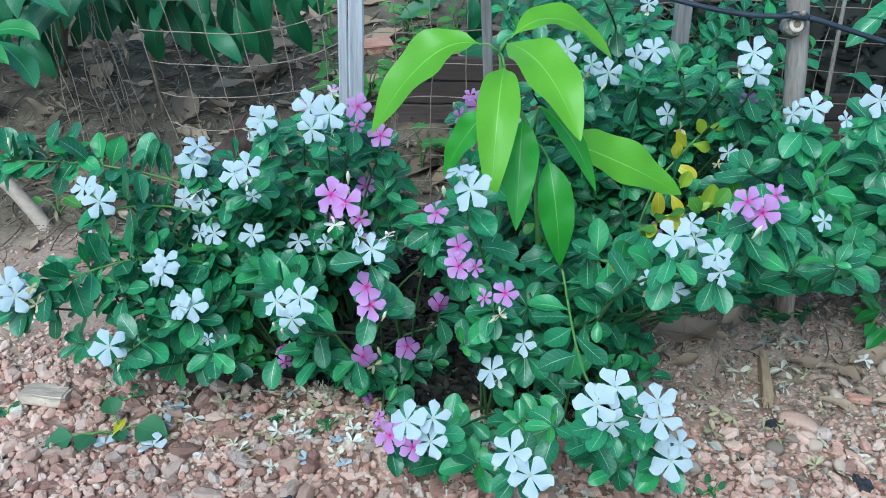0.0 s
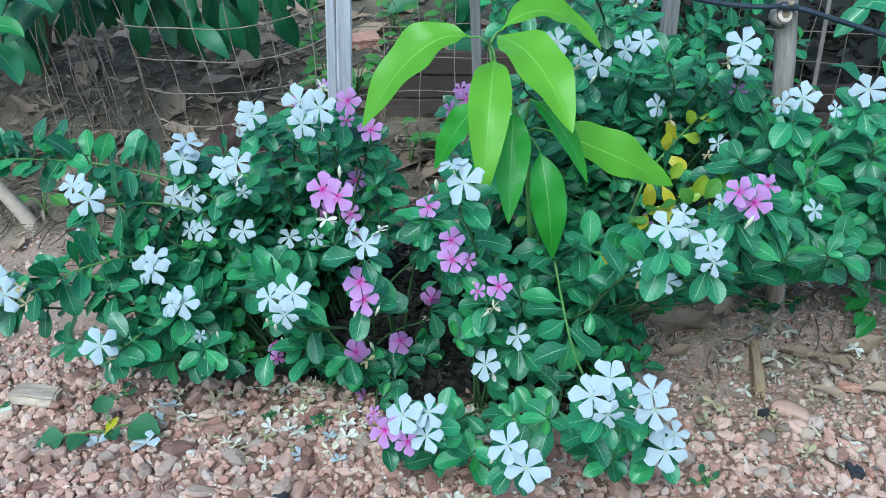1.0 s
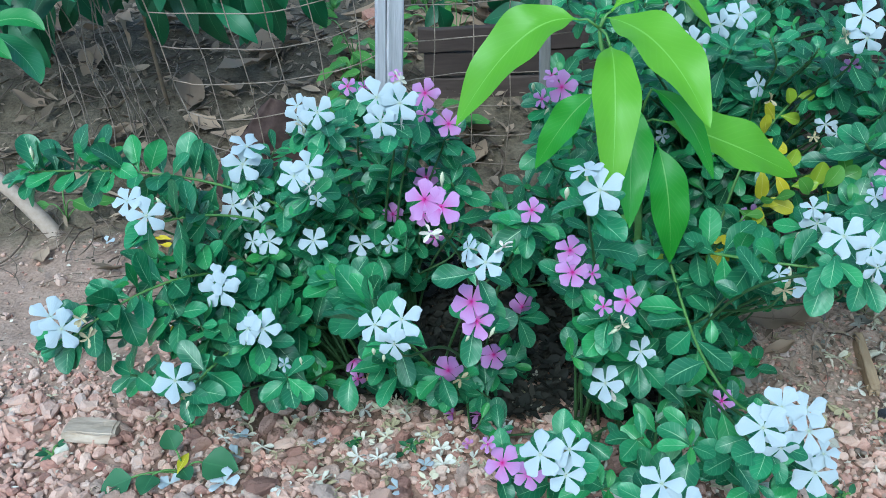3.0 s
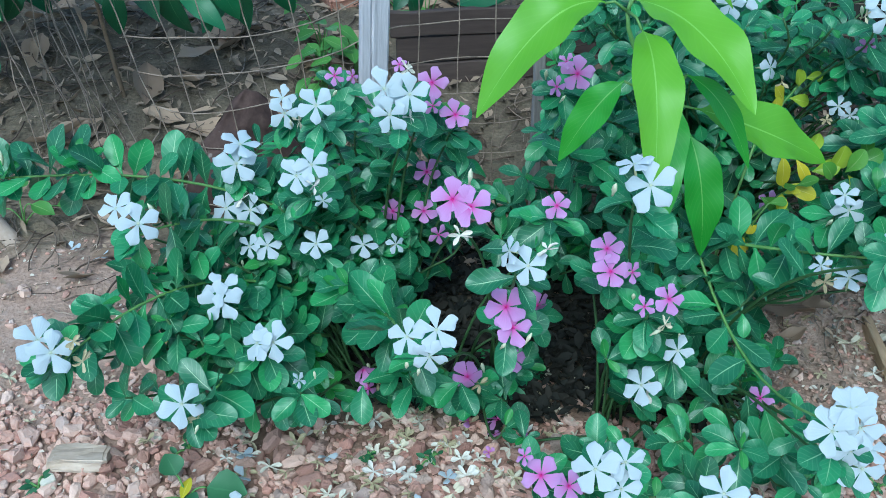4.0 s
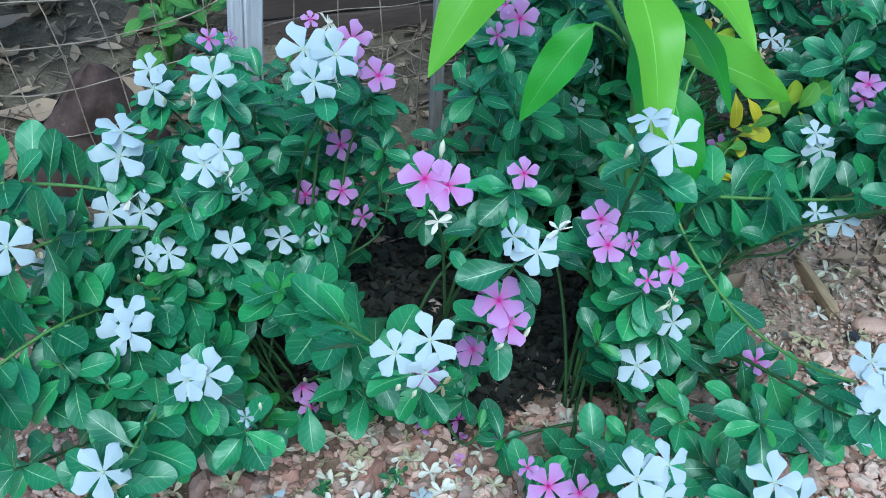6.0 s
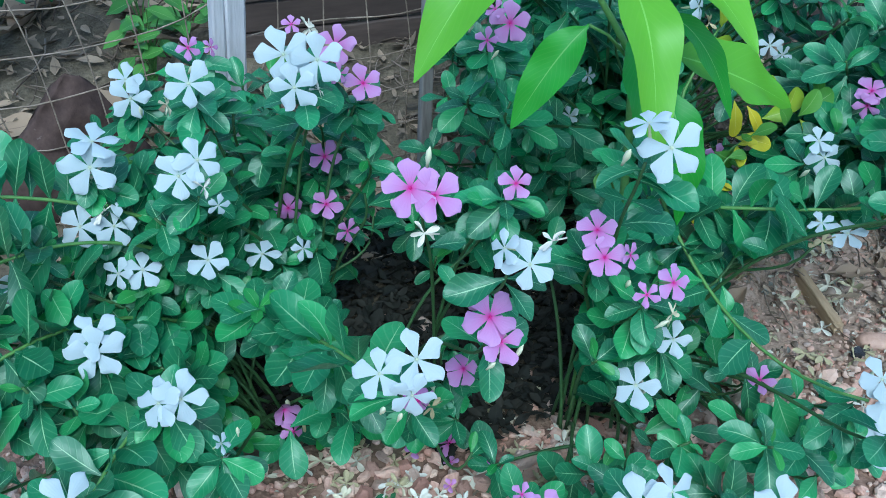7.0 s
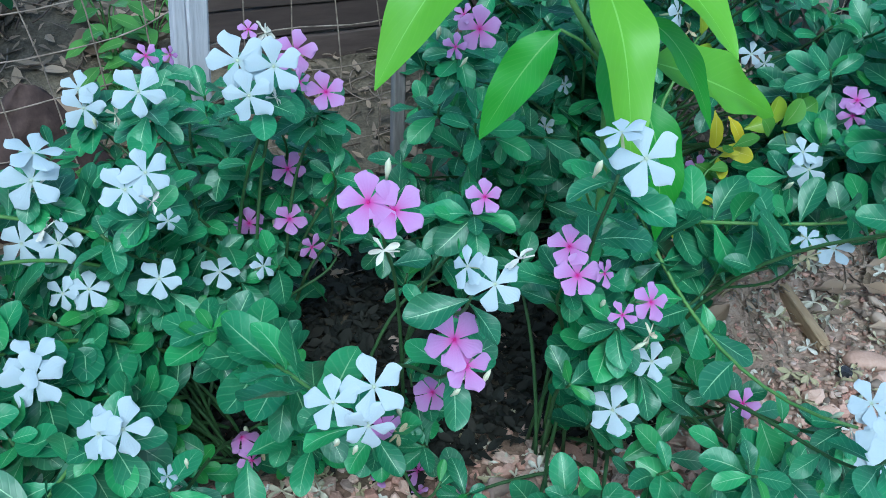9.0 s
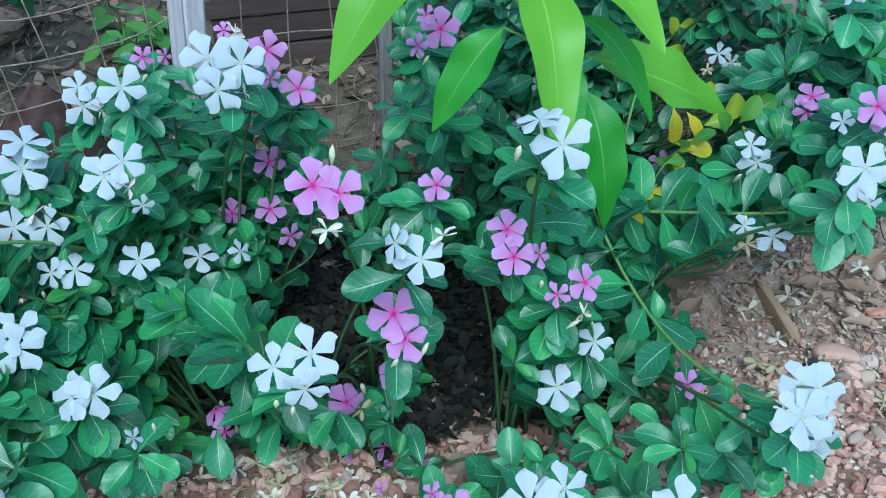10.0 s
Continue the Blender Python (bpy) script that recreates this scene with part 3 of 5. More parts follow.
LEFT_W += [(-0.339, 0.864, 0.253, 0.044, -80, 30, 67), (-0.33, 0.978, 0.155, 0.035, -58, 25, 23), (-0.272, 0.948, 0.216, 0.037, -117, 30, 15), (-0.248, 0.942, 0.215, 0.038, -88, 30, 16), (-0.252, 0.926, 0.182, 0.028, -114, 33, 20), (-0.234, 0.923, 0.183, 0.034, -86, 49, 15), (-0.185, 0.912, 0.188, 0.035, -93, 33, 41), (-0.137, 0.947, 0.16, 0.035, -91, 68, 30), (-0.103, 0.941, 0.162, 0.025, -58, 40, 16)]
MID_P = [(-0.068, 0.772, 0.307, 0.044, -106, 30, 67), (-0.054, 0.766, 0.302, 0.042, -100, 30, 60), (0.036, 0.827, 0.261, 0.031, -100, 35, 8), (-0.031, 0.722, 0.231, 0.042, -111, 37, 41), (-0.027, 0.712, 0.217, 0.037, -104, 38, 12), (0.002, 0.83, 0.086, 0.038, -85, 50, 25), (-0.048, 0.805, 0.088, 0.042, -94, 25, 33), (-0.148, 0.85, 0.071, 0.033, -136, 73, 52), (-0.144, 0.838, 0.056, 0.028, -67, 26, 59), (0.038, 0.878, 0.112, 0.037, -89, 6, 72)]
MID_W = [(-0.035, 0.701, 0.299, 0.027, -162, 27, 42), (-0.022, 0.692, 0.29, 0.035, -113, 35, 51), (-0.115, 0.696, 0.23, 0.036, -115, 42, 63), (-0.092, 0.694, 0.236, 0.04, -103, 41, 60), (-0.099, 0.683, 0.219, 0.032, -106, 9, 27)]
BACK_P = [(-0.152, 1.17, 0.263, 0.029, -94, 21, 48), (-0.131, 1.165, 0.263, 0.022, -55, 15, 41), (-0.059, 0.97, 0.328, 0.037, -96, 22, 21), (-0.06, 0.957, 0.309, 0.024, -77, 6, 10), (-0.089, 0.987, 0.342, 0.019, -99, 47, 2), (-0.034, 0.979, 0.288, 0.037, -97, 40, 67), (-0.066, 1.0, 0.165, 0.035, -101, 52, 35), (-0.1, 1.007, 0.164, 0.032, -100, -1, 2), (-0.052, 0.982, 0.144, 0.029, -83, 5, 33), (-0.059, 1.024, 0.201, 0.037, -115, 38, 25)]
BACK_W = [(-0.256, 0.953, 0.262, 0.046, -88, 27, 3), (-0.251, 0.962, 0.278, 0.043, -47, 71, 56), (-0.197, 0.907, 0.268, 0.039, -99, 28, 38), (-0.182, 0.91, 0.277, 0.038, -86, 32, 63), (-0.174, 0.889, 0.249, 0.02, -73, -3, 23), (-0.174, 0.977, 0.308, 0.042, -94, 23, 40), (-0.215, 1.144, 0.249, 0.036, -88, 44, 21), (-0.214, 1.134, 0.234, 0.042, -91, 24, 22), (-0.109, 0.93, 0.341, 0.045, -99, 22, 58), (-0.086, 0.922, 0.337, 0.044, -95, 22, 3), (-0.106, 0.915, 0.321, 0.039, -100, 13, 64)]
FRONT_P = [(0.058, 0.746, 0.264, 0.033, -125, 43, 68), (0.059, 0.734, 0.249, 0.034, -117, 35, 68), (0.075, 0.728, 0.251, 0.022, -66, 26, 54), (0.104, 0.713, 0.231, 0.032, -87, 34, 30), (0.084, 0.714, 0.225, 0.022, -141, 33, 28), (-0.008, 0.664, 0.094, 0.041, -115, 47, 26), (0.015, 0.657, 0.085, 0.034, -89, 37, 29), (-0.02, 0.676, 0.106, 0.02, -154, 53, 64), (0.202, 0.705, 0.117, 0.028, -139, 54, 12)]
FRONT_W = [(0.068, 0.697, 0.349, 0.044, -122, 33, 53), (0.058, 0.709, 0.361, 0.031, 174, 77, 2), (0.126, 0.726, 0.164, 0.031, -131, 39, 9), (0.094, 0.719, 0.134, 0.04, -129, 42, 12), (0.013, 0.596, 0.169, 0.042, -129, 44, 53), (0.036, 0.597, 0.172, 0.037, -86, 46, 7), (0.034, 0.593, 0.148, 0.034, -113, 37, 1)]
SIDE_P = [(0.287, 0.904, 0.201, 0.028, -128, 10, 9)]
SIDE_W = [(0.105, 0.572, 0.155, 0.0418, -135, 50, 68), (0.121, 0.561, 0.139, 0.0428, -97, 37, 35), (0.173, 0.567, 0.213, 0.0418, -109, 37, 48), (0.188, 0.575, 0.225, 0.0372, -96, 37, 38), (0.186, 0.559, 0.2, 0.0307, -98, 4, 29), (0.245, 0.638, 0.161, 0.0391, -110, 48, 54), (0.247, 0.629, 0.147, 0.0418, -106, 33, 23), (0.266, 0.634, 0.092, 0.0465, -107, 35, 28), (0.274, 0.642, 0.106, 0.0344, -97, 62, 8)]
SIDEB_W = [(0.271, 0.726, 0.227, 0.0326, -126, 71, 4), (0.235, 0.63, 0.338, 0.0361, -120, 30, 31), (0.289, 0.678, 0.296, 0.0352, -98, 45, 8), (0.293, 0.67, 0.282, 0.029, -85, 15, 32), (0.302, 0.806, 0.262, 0.0273, -123, 52, 63), (0.305, 0.798, 0.25, 0.0326, -119, 17, 49), (0.242, 0.727, 0.242, 0.0229, -154, 58, 27)]
REAR_P = [(0.081, 0.944, 0.339, 0.039, -113, 21, 2), (0.061, 0.943, 0.327, 0.025, -144, 17, 70), (0.072, 0.954, 0.348, 0.021, -113, 46, 24), (0.397, 0.972, 0.34, 0.026, -105, -17, 29)]
REAR_W = [(0.384, 0.973, 0.273, 0.0267, -134, 25, 68), (0.395, 0.965, 0.265, 0.023, -101, 26, 48), (0.2, 1.031, 0.199, 0.023, -150, 25, 42), (0.225, 1.045, 0.234, 0.0202, -84, 21, 33), (0.172, 0.903, 0.417, 0.034, -86, 16, 9), (0.24, 1.02, 0.356, 0.0405, -95, 17, 70), (0.219, 1.024, 0.365, 0.0322, -131, 13, 12), (0.299, 1.052, 0.375, 0.0396, -98, 37, 27), (0.277, 1.047, 0.367, 0.0368, -141, 10, 72), (0.385, 0.949, 0.402, 0.0442, -112, 37, 12), (0.389, 0.938, 0.382, 0.0377, -109, 11, 66), (0.313, 1.003, 0.31, 0.034, -60, 18, 9), (0.291, 1.078, 0.425, 0.0258, -103, 13, 7)]
RIGHT_P = [(0.32, 0.71, 0.333, 0.034, -124, 27, 16), (0.334, 0.706, 0.324, 0.039, -112, 25, 36), (0.346, 0.713, 0.338, 0.029, -94, 36, 40), (0.395, 0.849, 0.275, 0.034, -150, 50, 18), (0.389, 0.844, 0.264, 0.028, -136, 5, 44)]
RIGHT_W = [(0.415, 0.834, 0.379, 0.0359, -114, 24, 7), (0.394, 0.831, 0.374, 0.0267, -150, 20, 61), (0.448, 0.829, 0.369, 0.0212, -78, 29, 6), (0.482, 0.839, 0.386, 0.0386, -117, 17, 48), (0.422, 0.771, 0.284, 0.0258, -71, 35, 2), (0.313, 0.73, 0.314, 0.0193, -143, 32, 13)]
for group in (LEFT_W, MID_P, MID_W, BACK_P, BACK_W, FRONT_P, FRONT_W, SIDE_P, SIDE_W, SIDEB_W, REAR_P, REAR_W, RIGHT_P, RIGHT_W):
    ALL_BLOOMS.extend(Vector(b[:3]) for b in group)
# the yellow leaves are kept in the camera's view as well
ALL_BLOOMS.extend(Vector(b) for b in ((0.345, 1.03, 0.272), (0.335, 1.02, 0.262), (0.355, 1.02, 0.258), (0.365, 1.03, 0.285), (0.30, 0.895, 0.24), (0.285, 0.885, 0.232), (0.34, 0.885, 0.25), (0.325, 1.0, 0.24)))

vinca("sprawling periwinkle bush with white flowers on gravel", (-0.16, 0.92), LEFT_W, [], 18, 11, share=0.5,
      regions=[(-0.32, -0.22, 0.90, 0.97, 0.12, 0.22, 6), (-0.36, -0.29, 0.88, 0.95, 0.17, 0.235, 4)],
      branches=[((-0.16, 0.96, 0.16), (-0.26, 0.96, 0.25), (-0.36, 0.955, 0.262), (-0.475, 0.955, 0.262)),
                ((-0.17, 0.96, 0.14), (-0.24, 0.95, 0.21), (-0.30, 0.91, 0.235), (-0.345, 0.872, 0.235)),
                ((-0.18, 0.93, 0.10), (-0.28, 0.90, 0.20), (-0.36, 0.85, 0.18), (-0.41, 0.785, 0.165)),
                ((-0.18, 0.90, 0.08), (-0.24, 0.84, 0.15), (-0.28, 0.78, 0.13), (-0.305, 0.742, 0.12))],
      tips=[(-0.238, 0.912, 0.172), (-0.478, 0.958, 0.266), (-0.40, 0.958, 0.275), (-0.284, 0.867, 0.06), (-0.234, 0.855, 0.06), (-0.185, 0.842, 0.06), (-0.256, 0.883, 0.09), (-0.198, 0.857, 0.09)], wilts=[(-0.255, 0.945, 0.226), (-0.391, 0.777, 0.194), (-0.384, 0.766, 0.180)], buds=[(-0.474, 0.958, 0.275)])
vinca("periwinkle bush with pink and white flowers over gravel", (-0.03, 0.90), MID_W, MID_P, 9, 12, share=0.6, fading=True,
      regions=[(-0.15, 0.03, 0.79, 0.86, 0.04, 0.10, 9)],
      branches=[((-0.13, 0.92, 0.06), (-0.135, 0.88, 0.15), (-0.125, 0.78, 0.19), (-0.108, 0.705, 0.212)), ((-0.06, 0.84, 0.06), (-0.09, 0.83, 0.11), (-0.12, 0.85, 0.15), (-0.156, 0.862, 0.170))],
      tips=[(-0.158, 0.858, 0.174), (-0.12, 0.80, 0.165), (-0.150, 0.815, 0.09), (-0.112, 0.840, 0.085), (-0.055, 0.800, 0.095)], wilts=[(-0.064, 0.757, 0.281), (-0.007, 0.694, 0.302)], buds=[(-0.052, 0.785, 0.312)])
vinca("tall periwinkle bush with white and pink flowers near a stake", (-0.10, 1.02), BACK_W, BACK_P, 30, 13, share=0.62,
      regions=[(-0.24, -0.02, 0.92, 1.02, 0.12, 0.24, 12), (-0.10, -0.01, 0.99, 1.06, 0.15, 0.22, 8)],
      wilts=[(-0.182, 0.897, 0.261), (-0.086, 0.944, 0.353)])
vinca("low periwinkle bush with white and pink flowers beside a mango sapling", (0.12, 0.80), FRONT_W, FRONT_P, 5, 14, share=0.44, leaf_len=0.0345,
      regions=[(0.0, 0.16, 0.60, 0.74, 0.03, 0.10, 2), (0.0, 0.08, 0.73, 0.80, 0.03, 0.08, 1), (0.06, 0.16, 0.76, 0.86, 0.14, 0.24, 6)],
      wilts=[(0.098, 0.702, 0.214)],
      branches=[((0.105, 0.82, 0.02), (0.107, 0.815, 0.11), (0.116, 0.824, 0.15), (0.07, 0.76, 0.225))])
vinca("periwinkle bush with long stems of white flowers over soil", (0.205, 0.87), SIDE_W + SIDEB_W, SIDE_P, 8, 15, share=0.6, leaf_len=0.0345,
      regions=[(0.14, 0.24, 0.62, 0.80, 0.06, 0.18, 3), (0.24, 0.34, 0.78, 0.92, 0.08, 0.2, 8), (0.16, 0.30, 0.78, 0.92, 0.05, 0.18, 9)],
      branches=[((0.186, 0.842, 0.203), (0.22, 0.77, 0.235), (0.28, 0.74, 0.232), (0.38, 0.745, 0.225)),
                ((0.165, 0.83, 0.235), (0.178, 0.79, 0.18), (0.178, 0.70, 0.135), (0.183, 0.60, 0.195))])
vinca("leafy periwinkle bush with white flowers before a wire fence", (0.33, 1.10), REAR_W, REAR_P, 30, 16, leaf_len=0.035,
      regions=[(0.14, 0.48, 1.0, 1.15, 0.12, 0.36, 34), (0.05, 0.2, 0.98, 1.1, 0.06, 0.26, 10), (0.02, 0.12, 1.0, 1.1, 0.06, 0.15, 8), (0.3, 0.48, 0.92, 1.05, 0.18, 0.34, 14)])
vinca("flowerless leafy periwinkle bush growing through a wire fence", (0.34, 1.36), [], [], 0, 18, leaf_len=0.036,
      regions=[(0.10, 0.56, 1.12, 1.34, 0.20, 0.44, 46), (0.12, 0.52, 1.10, 1.22, 0.10, 0.26, 24)])
vinca("periwinkle bush with pink and white flowers beside a round post", (0.63, 1.10), RIGHT_W, RIGHT_P, 22, 17,
      regions=[(0.34, 0.44, 0.74, 0.88, 0.18, 0.31, 14), (0.42, 0.62, 0.80, 0.94, 0.21, 0.34, 26), (0.55, 0.75, 0.9, 1.05, 0.16, 0.36, 16)])


# ---- mango sapling ----
def build_mango():
    root = Vector((0.150, 0.86, 0.0))
    plant = tagged(new("mango_sapling"), "mango sapling with drooping bright green leaves among periwinkles", "sapling")
    plant.matrix_basis = Matrix.Translation(root)
    L = lambda p: Vector(p) - root
    hub, node = Vector((0.099, 0.873, 0.422)), Vector((0.135, 0.845, 0.337))
    pts = bezier(root, root + Vector((0.01, -0.01, 0.15)), node - Vector((-0.01, 0.0, 0.07)), node, 8) + bezier(node, node + Vector((-0.01, 0.01, 0.03)), hub - Vector((0, 0, 0.03)), hub, 6)[1:]
    v, f, u = tube([L(p) for p in pts], [0.0046 - 0.0002 * i for i in range(len(pts))], 8)
    part("stem", mesh_of("stem", v, f, STEM, u), plant)
    up = (0.0, -0.45, 0.9)
    leaves = [((0.079, 0.874, 0.430), (0.024, 0.864, 0.418), (-0.034, 0.858, 0.338), 0.056, up, MANGO, hub),
              ((0.104, 0.878, 0.430), (0.140, 0.815, 0.424), (0.171, 0.756, 0.372), 0.058, up, MANGO, hub),
              ((0.103, 0.845, 0.415), (0.094, 0.775, 0.395), (0.088, 0.735, 0.312), 0.044, (0, -0.8, 0.6), MANGO, hub),
              ((0.123, 0.836, 0.363), (0.119, 0.800, 0.335), (0.116, 0.770, 0.270), 0.040, (0, -0.8, 0.6), MANGO_OLD, node),
              ((0.091, 0.840, 0.372), (0.066, 0.842, 0.345), (0.042, 0.854, 0.292), 0.034, (-0.4, -0.7, 0.6), MANGO_OLD, node),
              ((0.150, 0.826, 0.326), (0.158, 0.798, 0.285), (0.167, 0.797, 0.214), 0.040, (0, -0.9, 0.4), MANGO_OLD, node),
              ((0.155, 0.832, 0.346), (0.224, 0.832, 0.321), (0.297, 0.840, 0.279), 0.056, (-0.35, -0.5, 0.8), MANGO, node),
              ((0.110, 0.880, 0.435), (0.165, 0.915, 0.447), (0.226, 0.936, 0.398), 0.040, (0, -0.5, 0.85), MANGO, hub),
              ((0.137, 0.819, 0.383), (0.168, 0.805, 0.358), (0.197, 0.797, 0.302), 0.022, (-0.1, -0.7, 0.6), MANGO_OLD, node)]
    for k, (a, b, c, w, n, mat, start) in enumerate(leaves):
        v, f, u = blade_along(L(a), L(b), L(c), w * 0.93, lance, n, seed=k + 3, fold=0.3, wave=0.14, nu=26)
        leaf = part("leaf", mesh_of("leaf", v, f, mat, u), plant)
        v, f, u = tube([L(start), L(start).lerp(L(a), 0.6) + Vector((0, 0, 0.004)), L(a)], [0.0017, 0.0012, 0.0012], 6)
        part("stalk", mesh_of("stalk", v, f, STEM, u), leaf, None, "pale green stalk")
    return plant


build_mango()


# ---- fence, stakes and post ----
WIRE = plain_material("rusty_wire", [(0.35, (0.11, 0.09, 0.07)), (0.55, (0.27, 0.225, 0.175)), (0.75, (0.42, 0.37, 0.31))], 40, rough=0.6, bump=0.3, depth=0.0005)
GREYWOOD = plain_material("weathered_wood", [(0.3, (0.30, 0.31, 0.34)), (0.5, (0.55, 0.56, 0.60)), (0.7, (0.70, 0.71, 0.75))], 26, rough=0.85, stretch=(1, 1, 0.08), bump=0.9, depth=0.003)
BARKPOST = plain_material("peeled_post", [(0.28, (0.12, 0.10, 0.085)), (0.48, (0.275, 0.245, 0.215)), (0.62, (0.36, 0.335, 0.305)), (0.76, (0.50, 0.47, 0.43))], 75, rough=0.85, stretch=(1, 1, 0.12), bump=1.0, depth=0.003)
GREYSTAKE = plain_material("grey_stake_wood", [(0.3, (0.13, 0.125, 0.12)), (0.5, (0.25, 0.245, 0.24)), (0.72, (0.38, 0.375, 0.37))], 40, rough=0.85, stretch=(1, 1, 0.08), bump=0.9, depth=0.003)
DARKWOOD = plain_material("dark_boards", [(0.3, (0.03, 0.024, 0.021)), (0.55, (0.065, 0.05, 0.043)), (0.75, (0.12, 0.095, 0.08))], 20, rough=0.9, stretch=(1, 1, 0.15), bump=0.8, depth=0.003, spread=0.3)
PIPE = plain_material("black_pipe", [(0.3, (0.012, 0.018, 0.028)), (0.7, (0.035, 0.05, 0.07))], 30, rough=0.4, bump=0.1)


def board(w, d, h, seed, taper=0.0):
    """An upright weathered board, foot at the origin, with uneven edges."""
    rng = random.Random(seed)
    n = 12
    V, Fc = [], []
    for i in range(n + 1):
        z = h * i / n
        wob = 1 + rng.uniform(-0.05, 0.05) - taper * i / n
        off = rng.uniform(-0.02, 0.02) * w
        b = 0.12 * d
        for x, y in ((-w / 2 + b, -d / 2), (w / 2 - b, -d / 2), (w / 2, -d / 2 + b), (w / 2, d / 2 - b), (w / 2 - b, d / 2), (-w / 2 + b, d / 2), (-w / 2, d / 2 - b), (-w / 2, -d / 2 + b)):
            V.append((x * wob + off, y, z + (rng.uniform(-0.004, 0.004) if i == n else 0)))
        if i:
            o = i * 8
            Fc += [(o - 8 + k, o - 8 + (k + 1) % 8, o + (k + 1) % 8, o + k) for k in range(8)]
    Fc += [tuple(range(8))[::-1], tuple(n * 8 + k for k in range(8))]
    return V, Fc


stake = tagged(new("wooden_stake"), "split weathered grey wooden stake in the soil", "stake")
stake.matrix_basis = pose(-0.113, 1.304, height(-0.113, 1.304) - 0.03, 9, 1.5, 8)
for w, x, s, a in ((0.0135, -0.0098, 5, -0.12), (0.0225, 0.0074, 6, 0.1)):
    v, f = board(w, 0.015 + 0.2 * w, 0.62, s)
    part("split_half", mesh_of("split_half", v, f, GREYWOOD, smooth=False), stake, pose(x, 0, 0, 0, a, 0))

pv, pf, pu = tube([(0.016 * math.sin(i * 0.9) * 0.2, 0, 0.64 * i / 14) for i in range(15)], [0.0106 + 0.00017 * i for i in range(15)], 14, 0.035, 4)
post = new("round_post", mesh_of("round_post", pv, pf, BARKPOST, pu))
post.matrix_basis = pose(0.5035, 0.985, height(0.5035, 0.985) - 0.02, 2.6, -9.8, 0)
tagged(post, "round peeled wooden post with a sawn knot", "post")
KNOT = plain_material("sawn_knot", [(0.3, (0.50, 0.42, 0.33)), (0.7, (0.70, 0.63, 0.55))], 90, rough=0.85)
knot_place = post.matrix_basis.inverted() @ pose(0.4250, 0.9490, 0.4330, -24, 0, 0)
kv, kf, ku = tube([(0, 0.012, 0), (0, 0.001, 0), (0, -0.0035, 0), (0, -0.0045, 0), (0, -0.0030, 0)], [0.0125, 0.0118, 0.0108, 0.0098, 0.0086], 16, 0.06, 2)
knot = part("knot", mesh_of("knot", kv, kf, BARKPOST, ku), post, knot_place, "ring of bark round a sawn knot")
kv, kf, ku = tube([(0, 0.006, 0), (0, -0.0040, 0), (0, -0.0052, 0), (0, -0.0054, 0)], [0.0086, 0.0084, 0.0074, 0.0030], 14, 0.05, 5)
face = mesh_of("cut_face", kv, kf, KNOT, ku)
part("cut_face", face, knot, None, "pale sawn wood")
kv, kf, ku = tube([(0, -0.0050, 0), (0, -0.0060, 0), (0, -0.0061, 0)], [0.0042, 0.0038, 0.0020], 12, 0.1, 6)
part("heart", mesh_of("heart", kv, kf, WOODY, ku), knot, None, "dark heart of the knot")

v, f = board(0.014, 0.012, 0.52, 8)
thing("short_stake", mesh_of("short_stake", v, f, GREYSTAKE, smooth=False), pose(0.122, 1.244, height(0.122, 1.244) - 0.015, 11.7, -3.6, 0), "thin grey wooden stake behind the flowers", "stake")
v, f = board(0.0205, 0.018, 0.60, 9)
thing("fence_stake", mesh_of("fence_stake", v, f, GREYSTAKE, smooth=False), pose(0.378, 1.22, height(0.378, 1.22) - 0.015, 0, -1, 12), "grey wooden fence stake among leaves", "stake")

pts = bezier((0.1915, 0.9718, 0.4816), (0.2955, 0.9492, 0.4589), (0.3521, 0.9417, 0.4391), (0.4230, 0.9435, 0.4448), 10) + bezier((0.4230, 0.9435, 0.4448), (0.4513, 0.9407, 0.4420), (0.4749, 0.9341, 0.4288), (0.6449, 0.9293, 0.3872), 10)[1:]
v, f, u = tube(pts, 0.0029, 8)
pipe = thing("irrigation_pipe", mesh_of("irrigation_pipe", v, f, PIPE, u), Matrix.Identity(4), "thin blue-black plastic pipe fixed to the post", "pipe")
v, f, u = tube([(0.4154, 0.9435, 0.4439), (0.4182, 0.9435, 0.4448), (0.4324, 0.9425, 0.4439), (0.4352, 0.9425, 0.4429)], [0.0032, 0.0047, 0.0047, 0.0032], 9)
joint = part("coupling", mesh_of("coupling", v, f, PIPE, u), pipe)
v, f, u = tube([(0.4267, 0.9435, 0.4457), (0.4267, 0.9379, 0.4491), (0.4267, 0.9351, 0.4505)], [0.0035, 0.0035, 0.0015], 8)
part("nail_head", mesh_of("nail_head", v, f, WIRE, u), joint, None, "grey nail head")
v, f, u = tube(bezier((0.575, 1.16, 0.0), (0.578, 1.17, 0.2), (0.585, 1.2, 0.3), (0.61, 1.27, 0.56), 10), [0.0038 - 0.0001 * i for i in range(11)], 8, 0.08, 6)
thing("cane", mesh_of("cane", v, f, BARKPOST, u), Matrix.Identity(4), "thin brown cane standing against the wire mesh", "cane")


def build_fence():
    fence = tagged(new("wire_fence"), "sagging rusty welded wire mesh fence", "fence")
    fence.matrix_basis = pose(0, 1.30, 0)

    def at(s, h):
        x = s
        y = 1.31 + 0.03 * math.sin(s * 4)
        z = height(x, 1.3) + h
        if s < -0.08:
            k = -0.08 - s
            y += 0.25 * k - 0.06 * math.sin(k * 5) * (1 - h)
            z -= 0.30 * k - 0.55 * k * k + 0.02 * math.sin(k * 7)
            x += (0.32 - h) * 0.25 * min(1.0, k * 3)
